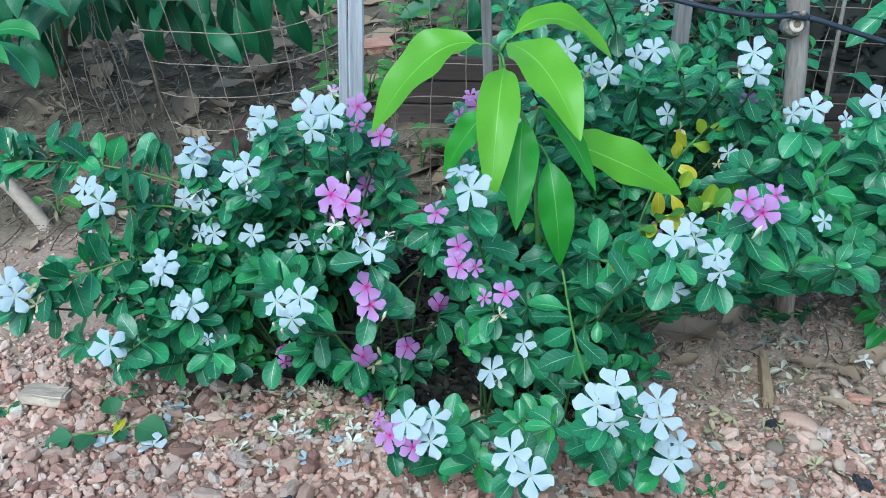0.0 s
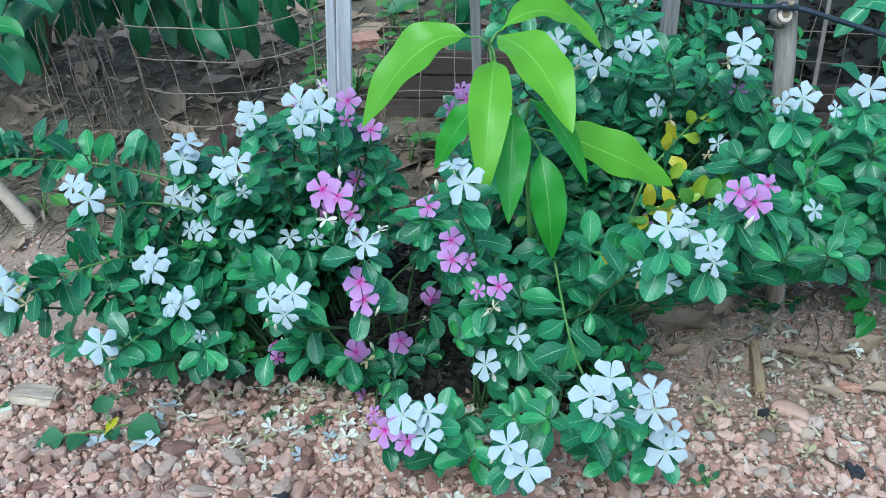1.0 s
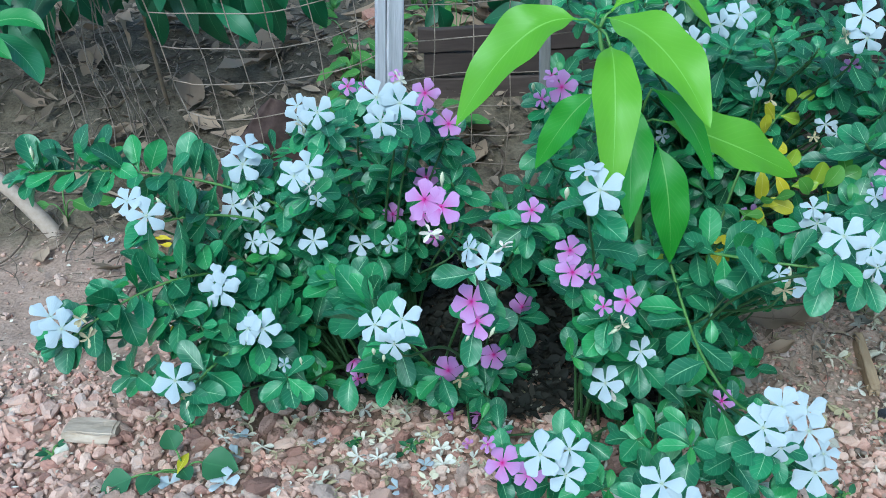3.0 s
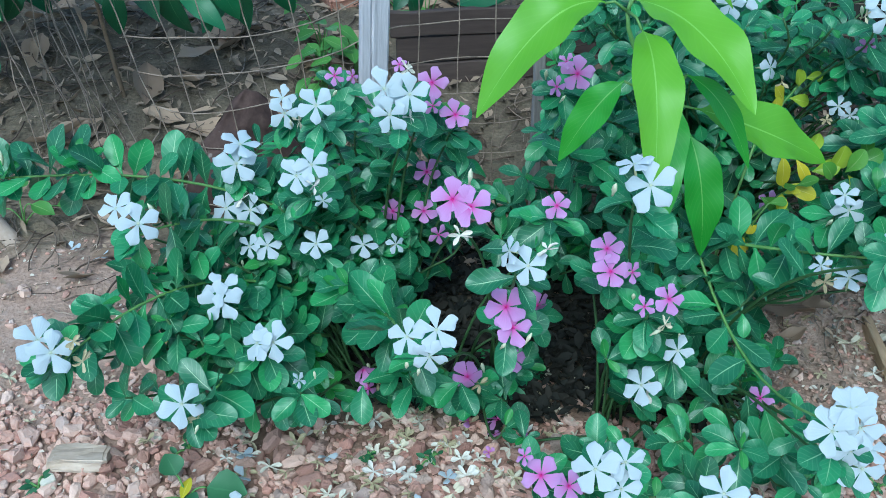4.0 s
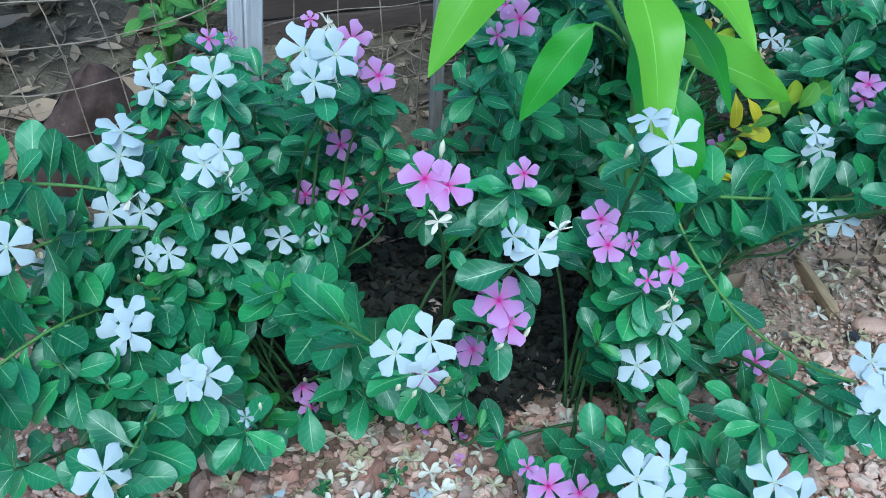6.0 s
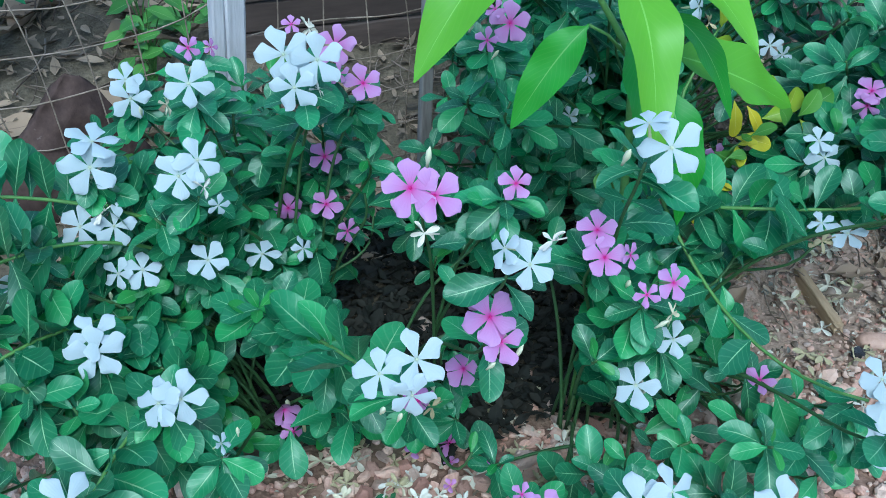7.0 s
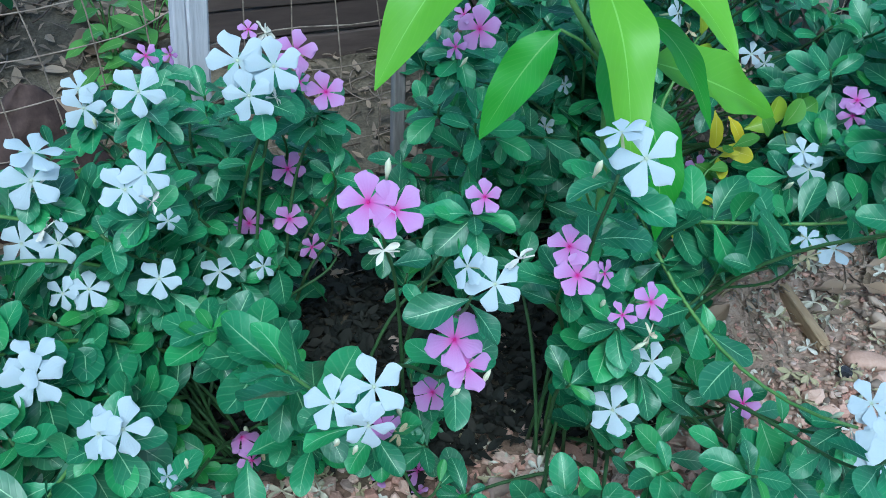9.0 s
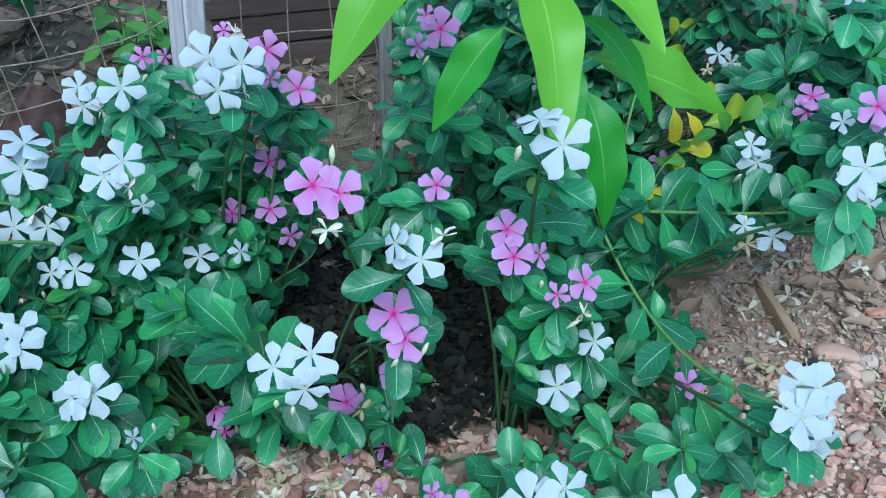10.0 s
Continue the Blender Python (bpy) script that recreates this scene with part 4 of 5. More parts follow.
        return Vector((x + 0.009 * noise.noise((s * 9, h * 9, 1)), y - 1.30 + 0.01 * noise.noise((s * 8, h * 8, 7)), z + 0.011 * noise.noise((s * 8, h * 7, 3))))

    s = -0.42
    while s < 1.35:
        v, f, u = tube([at(s, h) for h in np.linspace(-0.01, 0.62, 15)], 0.0009, 5)
        part("upright_wire", mesh_of("upright_wire", v, f, WIRE, u), fence)
        s += 0.055
    for k in range(13):
        h = 0.02 + 0.05 * k
        v, f, u = tube([at(q, h) for q in np.linspace(-0.42, 1.35, 60)], 0.0009, 5)
        part("cross_wire", mesh_of("cross_wire", v, f, WIRE, u), fence)


    rnd = random.Random(77)
    for k in range(11):
        a, b, c = (rnd.uniform(-0.05, 0.05) for _ in range(3))
        pts = bezier((-0.57 + a, 0.13, 0.47 - 1.2 * abs(b)), (-0.56 + a + 0.5 * c, 0.11, 0.34), (-0.53 + a, 0.10 + c, 0.20), (-0.50 + a + 0.6 * c, 0.10 + c, 0.035), 14)
        v, f, u = tube([p + Vector((0.016 * noise.noise((k * 3.3, i * 0.35, 2)), 0, 0)) for i, p in enumerate(pts)], 0.0009, 5)
        part("loose_wire", mesh_of("loose_wire", v, f, WIRE, u), fence)


build_fence()

edging = tagged(new("board_edging"), "low edging of dark weathered boards lying on the bank", "edging")
edging.matrix_basis = pose(-0.05, 1.60, height(-0.05, 1.6) - 0.01)
for k, (x, ln) in enumerate(((0.0, 0.44), (0.01, 0.43), (0.0, 0.42), (0.46, 0.5), (0.45, 0.51), (0.44, 0.5))):
    v, f = board(0.043, 0.014, ln, 20 + k)
    part("board", mesh_of("board", v, f, DARKWOOD, smooth=False), edging, pose(x, 0.004 * (k % 2) - 0.20 * (k > 2), 0.022 + 0.046 * (k % 3), 0, 90, 0) @ pose(0, 0, 0, 0, 0, (k * 37) % 5 - 2))

# peeling bark round the foot of the post
BARK = plain_material("peeling_bark", [(0.3, (0.09, 0.062, 0.045)), (0.5, (0.29, 0.215, 0.16)), (0.72, (0.56, 0.46, 0.37))], 70, rough=0.9, stretch=(1, 1, 0.12), bump=1.0, depth=0.004)
n, rows = 26, 18
V, Fc = [], []
for i in range(rows):
    for k in range(n):
        q = 6.283 * k / n
        top = 0.17 + 0.05 * noise.noise((math.cos(q) * 2, math.sin(q) * 2, 3.0))
        r = 0.0106 + 0.0026 * noise.noise((math.cos(q) * 4, math.sin(q) * 4, i * 0.28)) + 0.004 * (1 - i / rows) ** 3
        V.append((r * math.cos(q), r * math.sin(q), top * i / (rows - 1)))
for i in range(rows - 1):
    Fc += [(i * n + k, i * n + (k + 1) % n, (i + 1) * n + (k + 1) % n, (i + 1) * n + k) for k in range(n)]
part("bark", mesh_of("bark", V, Fc, BARK), post, None, "dark peeling bark round the foot")

# grey stick leaning behind the mesh, a shrivelled leaf caught in it
v, f, u = tube(bezier((-0.496, 1.592, 0.055), (-0.505, 1.594, 0.15), (-0.515, 1.60, 0.26), (-0.530, 1.61, 0.52), 12), [0.0040 - 0.0001 * i for i in range(13)], 8, 0.07, 9)
thing("thin_stick", mesh_of("thin_stick", v, f, WOODY, u), Matrix.Identity(4), "thin grey stick standing behind the wire mesh", "stick")


# ---- gravel and litter ----
STONE = plain_material("crushed_stone", [(0.1, (0.205, 0.146, 0.124)), (0.22, (0.43, 0.236, 0.181)), (0.36, (0.593, 0.408, 0.326)), (0.48, (0.502, 0.297, 0.228)), (0.6, (0.645, 0.503, 0.414)), (0.74, (0.573, 0.388, 0.305)), (0.84, (0.532, 0.432, 0.373)), (0.92, (0.43, 0.412, 0.409))], 150, rough=0.9, bump=0.9, depth=0.0014, spread=0.70)
STONES = plain_material("crushed_stones", [(0.1, (0.205, 0.146, 0.124)), (0.22, (0.43, 0.236, 0.181)), (0.36, (0.593, 0.408, 0.326)), (0.48, (0.502, 0.297, 0.228)), (0.6, (0.645, 0.503, 0.414)), (0.74, (0.573, 0.388, 0.305)), (0.84, (0.532, 0.432, 0.373)), (0.92, (0.43, 0.412, 0.409))], 150, rough=0.9, bump=0.9, depth=0.0014, spread=0.70, island=True)
DRY = leaf_material("dry_leaf", (0.19, 0.135, 0.09), (0.44, 0.335, 0.235), (0.24, 0.17, 0.12), rough=0.75, share=0.1, veins=8.0)
DRYS = leaf_material("leaf_litter", (0.045, 0.034, 0.023), (0.44, 0.345, 0.245), (0.2, 0.155, 0.12), rough=0.8, share=0.05, island=True)
WILTS = plain_material("petal_crumbs", [(0.25, (0.10, 0.085, 0.06)), (0.38, (0.30, 0.23, 0.16)), (0.5, (0.46, 0.41, 0.30)), (0.7, (0.58, 0.56, 0.47))], 60, rough=0.7, bump=0.5, depth=0.001, spread=0.7, island=True)
TWIG = plain_material("dry_twig", [(0.3, (0.08, 0.06, 0.045)), (0.55, (0.17, 0.135, 0.10)), (0.75, (0.30, 0.25, 0.20))], 50, rough=0.85, spread=0.5, island=True)
PALEWOOD = plain_material("split_wood", [(0.3, (0.24, 0.17, 0.10)), (0.5, (0.42, 0.32, 0.20)), (0.7, (0.54, 0.44, 0.31))], 40, rough=0.8, stretch=(0.15, 1, 1), bump=0.7)


def chip(seed):
    """A crushed stone about 1 across: an uneven outline with bevelled rim and a rough flat top."""
    rng = random.Random(seed)
    n = rng.choice((6, 7, 8))
    long, thick = rng.uniform(1.0, 1.75), rng.uniform(0.32, 0.75)
    out = [(math.cos(6.283 * k / n + rng.uniform(-0.3, 0.3)) * rng.uniform(0.40, 0.55) * long, math.sin(6.283 * k / n + rng.uniform(-0.3, 0.3)) * rng.uniform(0.36, 0.5)) for k in range(n)]
    tilt, V = (rng.uniform(-0.3, 0.3), rng.uniform(-0.3, 0.3)), []
    for z, s in ((-0.5, 0.7), (-0.05, 1.0), (0.3, 0.86), (0.5, 0.5)):
        V += [(x * s, y * s, z * thick + (x * tilt[0] + y * tilt[1] + rng.uniform(-0.08, 0.08) if z > 0 else 0)) for x, y in out]
    Fc = [(r * n + k, r * n + (k + 1) % n, (r + 1) * n + (k + 1) % n, (r + 1) * n + k) for r in range(3) for k in range(n)]
    return V, Fc + [tuple(3 * n + k for k in range(n))]


CHIPS = [chip(s) for s in range(24)]
CHIP_MESHES = [mesh_of("stone", v, f, STONE, smooth=False) for v, f in CHIPS]


def build_gravel():
    rng = random.Random(5)
    cells, chosen = {}, []

    def room(x, y, r):
        i, j = int(x / 0.02), int(y / 0.02)
        for a in (i - 1, i, i + 1):
            for b in (j - 1, j, j + 1):
                for qx, qy, qr in cells.get((a, b), ()):
                    if (qx - x) ** 2 + (qy - y) ** 2 < (0.56 * (qr + r)) ** 2:
                        return False
        cells.setdefault((i, j), []).append((x, y, r))
        return True

    for size, tries in (((0.018, 0.025), 1300), ((0.012, 0.018), 8100), ((0.008, 0.012), 26000), ((0.005, 0.008), 42000), ((0.003, 0.005), 71000)):
        for _ in range(tries):
            x, y = rng.uniform(-1.15, 1.3), rng.uniform(0.16, 1.25)
            fine = smooth(0.82, 1.0, y + 0.15 * noise.noise((x * 3, y * 3, 8)))
            side = smooth(0.16, 0.42, x) * smooth(0.745, 0.84, y)
            keep = 1.0 - max(0.86 * fine, 0.94 * side) if size[0] > 0.007 else 1.0 - max(0.6 * fine, 0.72 * side)
            if x < -0.28:
                keep *= 1.0 - 0.93 * smooth(0.93, 1.02, y)
            if x > 0.28 and size[0] > 0.007:
                keep *= 1.0 - 0.6 * smooth(0.78, 0.86, y)
            if x > 0.30 and size[0] > 0.007:
                keep *= 0.62
            if size[0] > 0.011 and max(fine, side) > 0.4:
                keep *= 0.25
            keep *= smooth(-1.15, -0.8, x) * smooth(1.3, 0.95, x) * smooth(0.16, 0.40, y)
            if size[0] < 0.005 and max(fine, side) < 0.35:
                continue
            under = smooth(0.80, 0.88, y + 0.04 * smooth(-0.1, 0.0, x)) * smooth(-0.42, -0.28, x) * smooth(0.40, 0.28, x)  # few stones in the leaf mould below the bushes
            if rng.random() > keep * (1.0 - 0.9 * under):
                continue
            d = rng.uniform(*size)
            if room(x, y, d / 2):
                chosen.append((x, y, d))
    stuff_v, stuff_f, single = [], [], 0
    for x, y, d in chosen:
        m = pose(x, y, height(x, y) + d * rng.uniform(0.17, 0.30), rng.uniform(-16, 16), rng.uniform(-16, 16), rng.uniform(0, 360)) @ Matrix.Scale(d, 4)
        k = rng.randrange(24)
        if d > 0.0125 and -0.42 < x < 0.25 and 0.56 < y < 0.84 and single < 300:
            part("stone", CHIP_MESHES[k], ground, m)
            single += 1
        else:
            o = len(stuff_v)
            stuff_v.extend(m @ Vector(q) for q in CHIPS[k][0])
            stuff_f.extend(tuple(i + o for i in f) for f in CHIPS[k][1])
    tagged(part("gravel", mesh_of("gravel", stuff_v, stuff_f, STONES, smooth=False), ground), kind="stuff")


build_gravel()


def on_ground(x, y, lift=0.004):
    return Vector((x, y, height(x, y) + lift))


rng = random.Random(21)
for k in range(215):
    zone = k % 7
    if k >= 140:
        x = rng.uniform(-0.30, 0.10)
        y = 0.80 + rng.uniform(-0.05, 0.045) - 0.04 * smooth(-0.08, 0.05, x)
    elif zone < 2:
        x, y = rng.uniform(-0.25, 0.12), rng.uniform(0.72, 0.90)
    elif zone < 4:
        x, y = rng.uniform(0.05, 0.30), rng.uniform(0.50, 0.70)
    elif zone < 6:
        x, y = rng.uniform(0.30, 0.66), rng.uniform(0.72, 1.02)
    else:
        x, y = rng.uniform(-0.55, -0.1), rng.uniform(0.60, 1.22)
    s = rng.uniform(0.007, 0.014)
    thing("fallen_flower", WILTED[rng.randrange(6)], Matrix.Translation(on_ground(x, y, 0.006)) @ pose(0, 0, 0, rng.uniform(-15, 15), rng.uniform(-15, 15), rng.uniform(0, 360)) @ Matrix.Scale(s, 4),
          "shrivelled pale fallen flower lying on the gravel", "fallen flower", "fallen flowers")

for k, (x, y) in enumerate(((0.503, 0.930), (0.550, 1.011), (0.470, 0.890), (0.464, 0.860), (0.404, 0.940), (0.497, 0.880), (0.577, 0.900), (0.423, 1.014), (0.438, 1.043), (0.371, 0.810), (0.471, 0.942), (0.415, 0.885), (0.385, 0.80), (0.355, 0.775))):
    thing("fallen_flower", WILTED[k % 6], Matrix.Translation(on_ground(x, y, 0.012)) @ pose(0, 0, 0, rng.uniform(-20, 20), rng.uniform(-20, 20), k * 77) @ Matrix.Scale(0.013 + 0.002 * (k % 3), 4), "limp cream fallen flower lying on soil", "fallen flower", "fallen flowers")
for k in range(34):
    x, y = rng.uniform(0.02, 0.30), rng.uniform(0.66, 0.82)
    thing("fallen_flower", WILTED[rng.randrange(6)], Matrix.Translation(on_ground(x, y, 0.008)) @ pose(0, 0, 0, rng.uniform(-15, 15), rng.uniform(-15, 15), rng.uniform(0, 360)) @ Matrix.Scale(rng.uniform(0.009, 0.014), 4),
          "shrivelled cream fallen flower under the bushes", "fallen flower", "fallen flowers")


def fresh_flower(seed):
    """A just fallen white flower, lying flat and half folded."""
    rng = random.Random(seed)
    pieces = []
    for k in range(rng.choice((3, 4, 5))):
        v, f, u = petal(1.0, seed * 5 + k)
        m = pose(0, 0, 0.06, rng.uniform(-25, 25), rng.uniform(-35, 5), 72 * k + rng.uniform(-12, 12))
        pieces.append(([m @ Vector(q) for q in v], f, u))
    return joined(pieces, "fallen_flower", WHITE)


FRESH = [fresh_flower(s) for s in range(4)]
for k, (x, y, s) in enumerate(((-0.279, 0.741, 0.017), (-0.335, 0.745, 0.013), (-0.272, 0.780, 0.014), (-0.191, 0.796, 0.011), (-0.077, 0.745, 0.011), (-0.216, 0.886, 0.018), (-0.062, 0.708, 0.010), (-0.105, 0.716, 0.011), (-0.275, 0.812, 0.012), (-0.48, 1.20, 0.013), (-0.52, 1.22, 0.012), (0.33, 0.60, 0.014), (0.27, 0.56, 0.013))):
    thing("fallen_flower", FRESH[k % 4], Matrix.Translation(on_ground(x, y, 0.009)) @ pose(0, 0, 0, 10, -8, k * 67) @ Matrix.Scale(s, 4), "fresh white fallen flower lying on the gravel", "fallen flower", "fallen flowers")

PINK_FALLEN = [joined([([pose(0, 0, 0.06, 8 * (-1) ** k, -20 + 9 * j, 72 * k) @ Vector(q) for q in petal(1.0, 31 + k + j)[0]], petal(1.0, 31)[1], petal(1.0, 31)[2]) for k in range(4 - j)], "fallen_flower", PINK) for j in range(2)]
for k, (x, y, s) in enumerate(((-0.012, 0.821, 0.016), (-0.043, 0.824, 0.011), (-0.02, 0.80, 0.008), (0.01, 0.79, 0.009), (-0.03, 0.775, 0.007))):
    thing("fallen_flower", PINK_FALLEN[k % 2], Matrix.Translation(on_ground(x, y, 0.010)) @ pose(0, 0, 0, 14, -8, k * 97) @ Matrix.Scale(s, 4), "lilac-pink fallen flower lying on the gravel", "fallen flower", "fallen flowers")

# small loose crumbs of petals and bark between the stones
pieces = []
for k in range(4200):
    if k % 4:
        x, y = rng.uniform(0.0, 0.75), rng.uniform(0.50, 1.05)
    else:
        x, y = rng.uniform(-0.6, 0.1), rng.uniform(0.66, 1.25)
    if -0.14 < x < 0.30 and 0.845 < y < 1.15 and rng.random() < 0.93:
        continue
    v, f, u = blade(rng.uniform(0.003, 0.009), rng.uniform(0.002, 0.005), ovate, curl=rng.uniform(-1, 1), fold=0.5, nu=4, nv=3, seed=k)
    m = Matrix.Translation(on_ground(x, y, rng.uniform(0.004, 0.009))) @ pose(0, 0, 0, rng.uniform(-40, 40), rng.uniform(-30, 30), rng.uniform(0, 360))
    pieces.append(([m @ Vector(q) for q in v], f, u))
thing("petal_crumbs", joined(pieces, "petal_crumbs", WILTS), Matrix.Identity(4), "pale dried petal crumbs scattered over the gravel", "plant litter", kind="stuff")

pieces = []
for k in range(6000):
    if k < 1100:
        x, y = rng.uniform(0.25, 0.95), rng.uniform(0.85, 1.25)
    else:
        x, y = rng.uniform(-0.95, 1.0), rng.uniform(1.10, 2.1)
    if x < -0.36 and y < 1.27 and rng.random() < 0.85:
        continue
    ln = rng.uniform(0.006, 0.022) if k < 1100 else rng.choice((rng.uniform(0.006, 0.02), rng.uniform(0.010, 0.045)))
    v, f, u = blade(ln, ln * rng.uniform(0.16, 0.5), ovate, curl=rng.uniform(-1.2, 1.2), fold=rng.uniform(0.2, 0.8), wave=0.2, nu=5, nv=3, seed=k)
    m = Matrix.Translation(on_ground(x, y, rng.uniform(0.004, 0.014))) @ pose(0, 0, 0, rng.uniform(-35, 35), rng.uniform(-25, 25), rng.uniform(0, 360))
    pieces.append(([m @ Vector(q) for q in v], f, u))
thing("leaf_litter", joined(pieces, "leaf_litter", DRYS), Matrix.Identity(4), "brown crumbled leaf litter on dark soil", "leaf litter", kind="stuff")

CHIPPED = leaf_material("bark_and_leaf_chips", (0.07, 0.055, 0.044), (0.52, 0.42, 0.335), (0.2, 0.155, 0.12), rough=0.85, share=0.04, island=True)
GREYED = leaf_material("shrivelled_leaves", (0.09, 0.10, 0.085), (0.46, 0.46, 0.40), (0.2, 0.2, 0.16), rough=0.8, share=0.05, island=True)
flakes, shreds = [], []
for k in range(4600):
    x, y = rng.uniform(0.26, 0.95), 0.66 + 0.49 * rng.random() ** 0.65
    bare = math.exp(-((x - 0.40) / 0.08) ** 2 - ((y - 0.86) / 0.06) ** 2)  # a patch of swept soil
    if rng.random() < 0.8 * bare:
        continue
    ln = rng.uniform(0.003, 0.009) * (rng.uniform(1.6, 3.2) if rng.random() < 0.10 else 1.0)
    grey = rng.random() < smooth(0.86, 0.98, y) * 0.6 + 0.08
    if grey:
        v, f, u = blade(ln * 1.2, ln * rng.uniform(0.3, 0.8), rng.choice((ovate, lance)), curl=rng.uniform(-1.6, 1.6), fold=rng.uniform(0.1, 0.9), wave=0.35, nu=6, nv=3, seed=k)
    elif k % 3:
        # crumb of soil or bark: an angular chip
        v, f = CHIPS[k % 24]
        v, u = [Vector(q) * ln * 0.8 for q in v], [(0.5, 0.25)] * len(v)
    else:
        v, f, u = blade(ln * 1.7, ln * rng.uniform(0.15, 0.5), lance, curl=rng.uniform(-0.8, 0.8), fold=rng.uniform(0.1, 0.8), wave=0.25, nu=5, nv=3, seed=k)
    q = Matrix.Translation(on_ground(x, y, rng.uniform(0.002, 0.009))) @ pose(0, 0, 0, rng.uniform(-35, 35), rng.uniform(-25, 25), rng.uniform(0, 360))
    (shreds if grey else flakes).append(([q @ Vector(p) for p in v], f, u))
thing("bark_chips", joined(flakes, "bark_chips", CHIPPED), Matrix.Identity(4), "brown bark and leaf chips strewn over bare soil", "plant litter", kind="stuff")
thing("shrivelled_leaves", joined(shreds, "shrivelled_leaves", GREYED), Matrix.Identity(4), "grey-green shrivelled leaves and petals on shaded soil", "plant litter", kind="stuff")

# rotting leaf litter, its colour taken near-black to stand in for the bushes' shade
SHADE_MOULD = leaf_material("leaf_mould", (0.005, 0.006, 0.004), (0.024, 0.021, 0.015), (0.022, 0.02, 0.016), rough=0.8, share=0.03, island=True)
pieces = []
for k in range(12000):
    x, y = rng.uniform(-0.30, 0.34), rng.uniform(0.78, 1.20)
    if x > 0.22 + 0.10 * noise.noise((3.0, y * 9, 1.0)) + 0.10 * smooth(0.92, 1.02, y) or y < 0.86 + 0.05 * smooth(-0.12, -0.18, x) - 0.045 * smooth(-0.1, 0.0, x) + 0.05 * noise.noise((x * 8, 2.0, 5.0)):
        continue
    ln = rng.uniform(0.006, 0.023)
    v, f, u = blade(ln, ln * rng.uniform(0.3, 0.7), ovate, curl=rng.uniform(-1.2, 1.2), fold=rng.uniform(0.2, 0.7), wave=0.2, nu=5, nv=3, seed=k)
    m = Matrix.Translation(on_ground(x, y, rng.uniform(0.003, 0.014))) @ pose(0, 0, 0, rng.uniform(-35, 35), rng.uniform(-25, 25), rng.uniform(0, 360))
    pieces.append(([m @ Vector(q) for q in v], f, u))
thing("leaf_mould", joined(pieces, "leaf_mould", SHADE_MOULD), Matrix.Identity(4), "rotting leaves under the bushes, coloured near-black for the shade there", "leaf litter", kind="stuff")

pieces = []
for k in range(1150):
    if k < 150:
        x, y = rng.uniform(0.3, 0.9), rng.uniform(0.8, 1.2)
    else:
        x, y = rng.uniform(-0.9, 0.9), rng.uniform(1.1, 1.9)
    a, ln = rng.uniform(0, 6.28), rng.uniform(0.02, 0.06) if k < 150 else rng.uniform(0.02, 0.11)
    p = [on_ground(x + math.cos(a + j * 0.12) * ln * j / 4, y + math.sin(a + j * 0.12) * ln * j / 4, 0.006 + rng.uniform(0, 0.006)) for j in range(5)]
    pieces.append(tube(p, [rng.uniform(0.0005, 0.0010 if k < 150 else 0.0016)] * 5, 5))
thing("dry_twigs", joined(pieces, "dry_twigs", TWIG), Matrix.Identity(4), "thin dry twigs scattered over soil", "twigs", kind="stuff")


DRY_PALE = leaf_material("pale_dry_leaf", (0.30, 0.22, 0.15), (0.47, 0.36, 0.26), (0.24, 0.165, 0.11), rough=0.75, share=0.1, veins=7.0)


def lobed(u):
    return ovate(u) * (0.72 + 0.28 * abs(math.cos(9.5 * u)))


def dry_leaf(seed, length, width, material=DRY, profile=ovate):
    rng = random.Random(seed)
    v, f, u = blade(length, width, profile, curl=rng.uniform(-0.9, 0.9), fold=rng.uniform(0.2, 0.7), wave=0.25, nu=20 if profile is lobed else 12, nv=7, stalk=0.12, seed=seed)
    return mesh_of("dry_leaf", v, f, material, u)


spots = [(0.312, 0.950, 0.100, 0.060, -10), (0.350, 0.925, 0.060, 0.048, 28), (-0.48, 1.23, 0.09, 0.04, 15), (-0.38, 1.75, 0.15, 0.08, 30), (-0.30, 1.55, 0.12, 0.05, -30), (-0.20, 1.92, 0.16, 0.06, 10),
         (-0.03, 1.72, 0.11, 0.055, -15), (0.02, 1.40, 0.08, 0.035, 60), (-0.20, 1.48, 0.13, 0.05, 40), (-0.55, 1.40, 0.10, 0.04, -20), (-0.42, 1.36, 0.09, 0.045, 70)]
spots += [(-0.33, 1.22, 0.07, 0.03, 20), (0.500, 0.838, 0.052, 0.020, -18), (0.542, 0.895, 0.042, 0.018, -70), (0.575, 1.06, 0.05, 0.03, 20), (0.485, 0.905, 0.055, 0.018, -12), (0.55, 0.90, 0.07, 0.028, 10), (0.41, 0.945, 0.05, 0.025, 50), (0.56, 0.83, 0.06, 0.02, -5), (-0.60, 1.18, 0.06, 0.03, 120),
         (-0.491, 1.197, 0.06, 0.028, 15), (-0.12, 1.62, 0.10, 0.045, 150), (0.33, 0.90, 0.045, 0.022, 10), (0.62, 1.06, 0.08, 0.04, 33), (-0.75, 1.45, 0.10, 0.05, 80)]
for k, (x, y, ln, w, a) in enumerate(spots):
    thing("dry_leaf", dry_leaf(50 + k, ln, w, *((DRY_PALE, lobed) if k < 2 else (DRY, ovate))), Matrix.Translation(on_ground(x, y, 0.024 if k < 2 else 0.012)) @ pose(0, 0, 0, rng.uniform(-12, 12), rng.uniform(-8, 8), a),
          "curled brown dry leaf on the ground", "dry leaf", "dry leaves")
for k in range(90):
    x, y = rng.uniform(-0.9, 0.3), rng.uniform(1.17, 2.3)
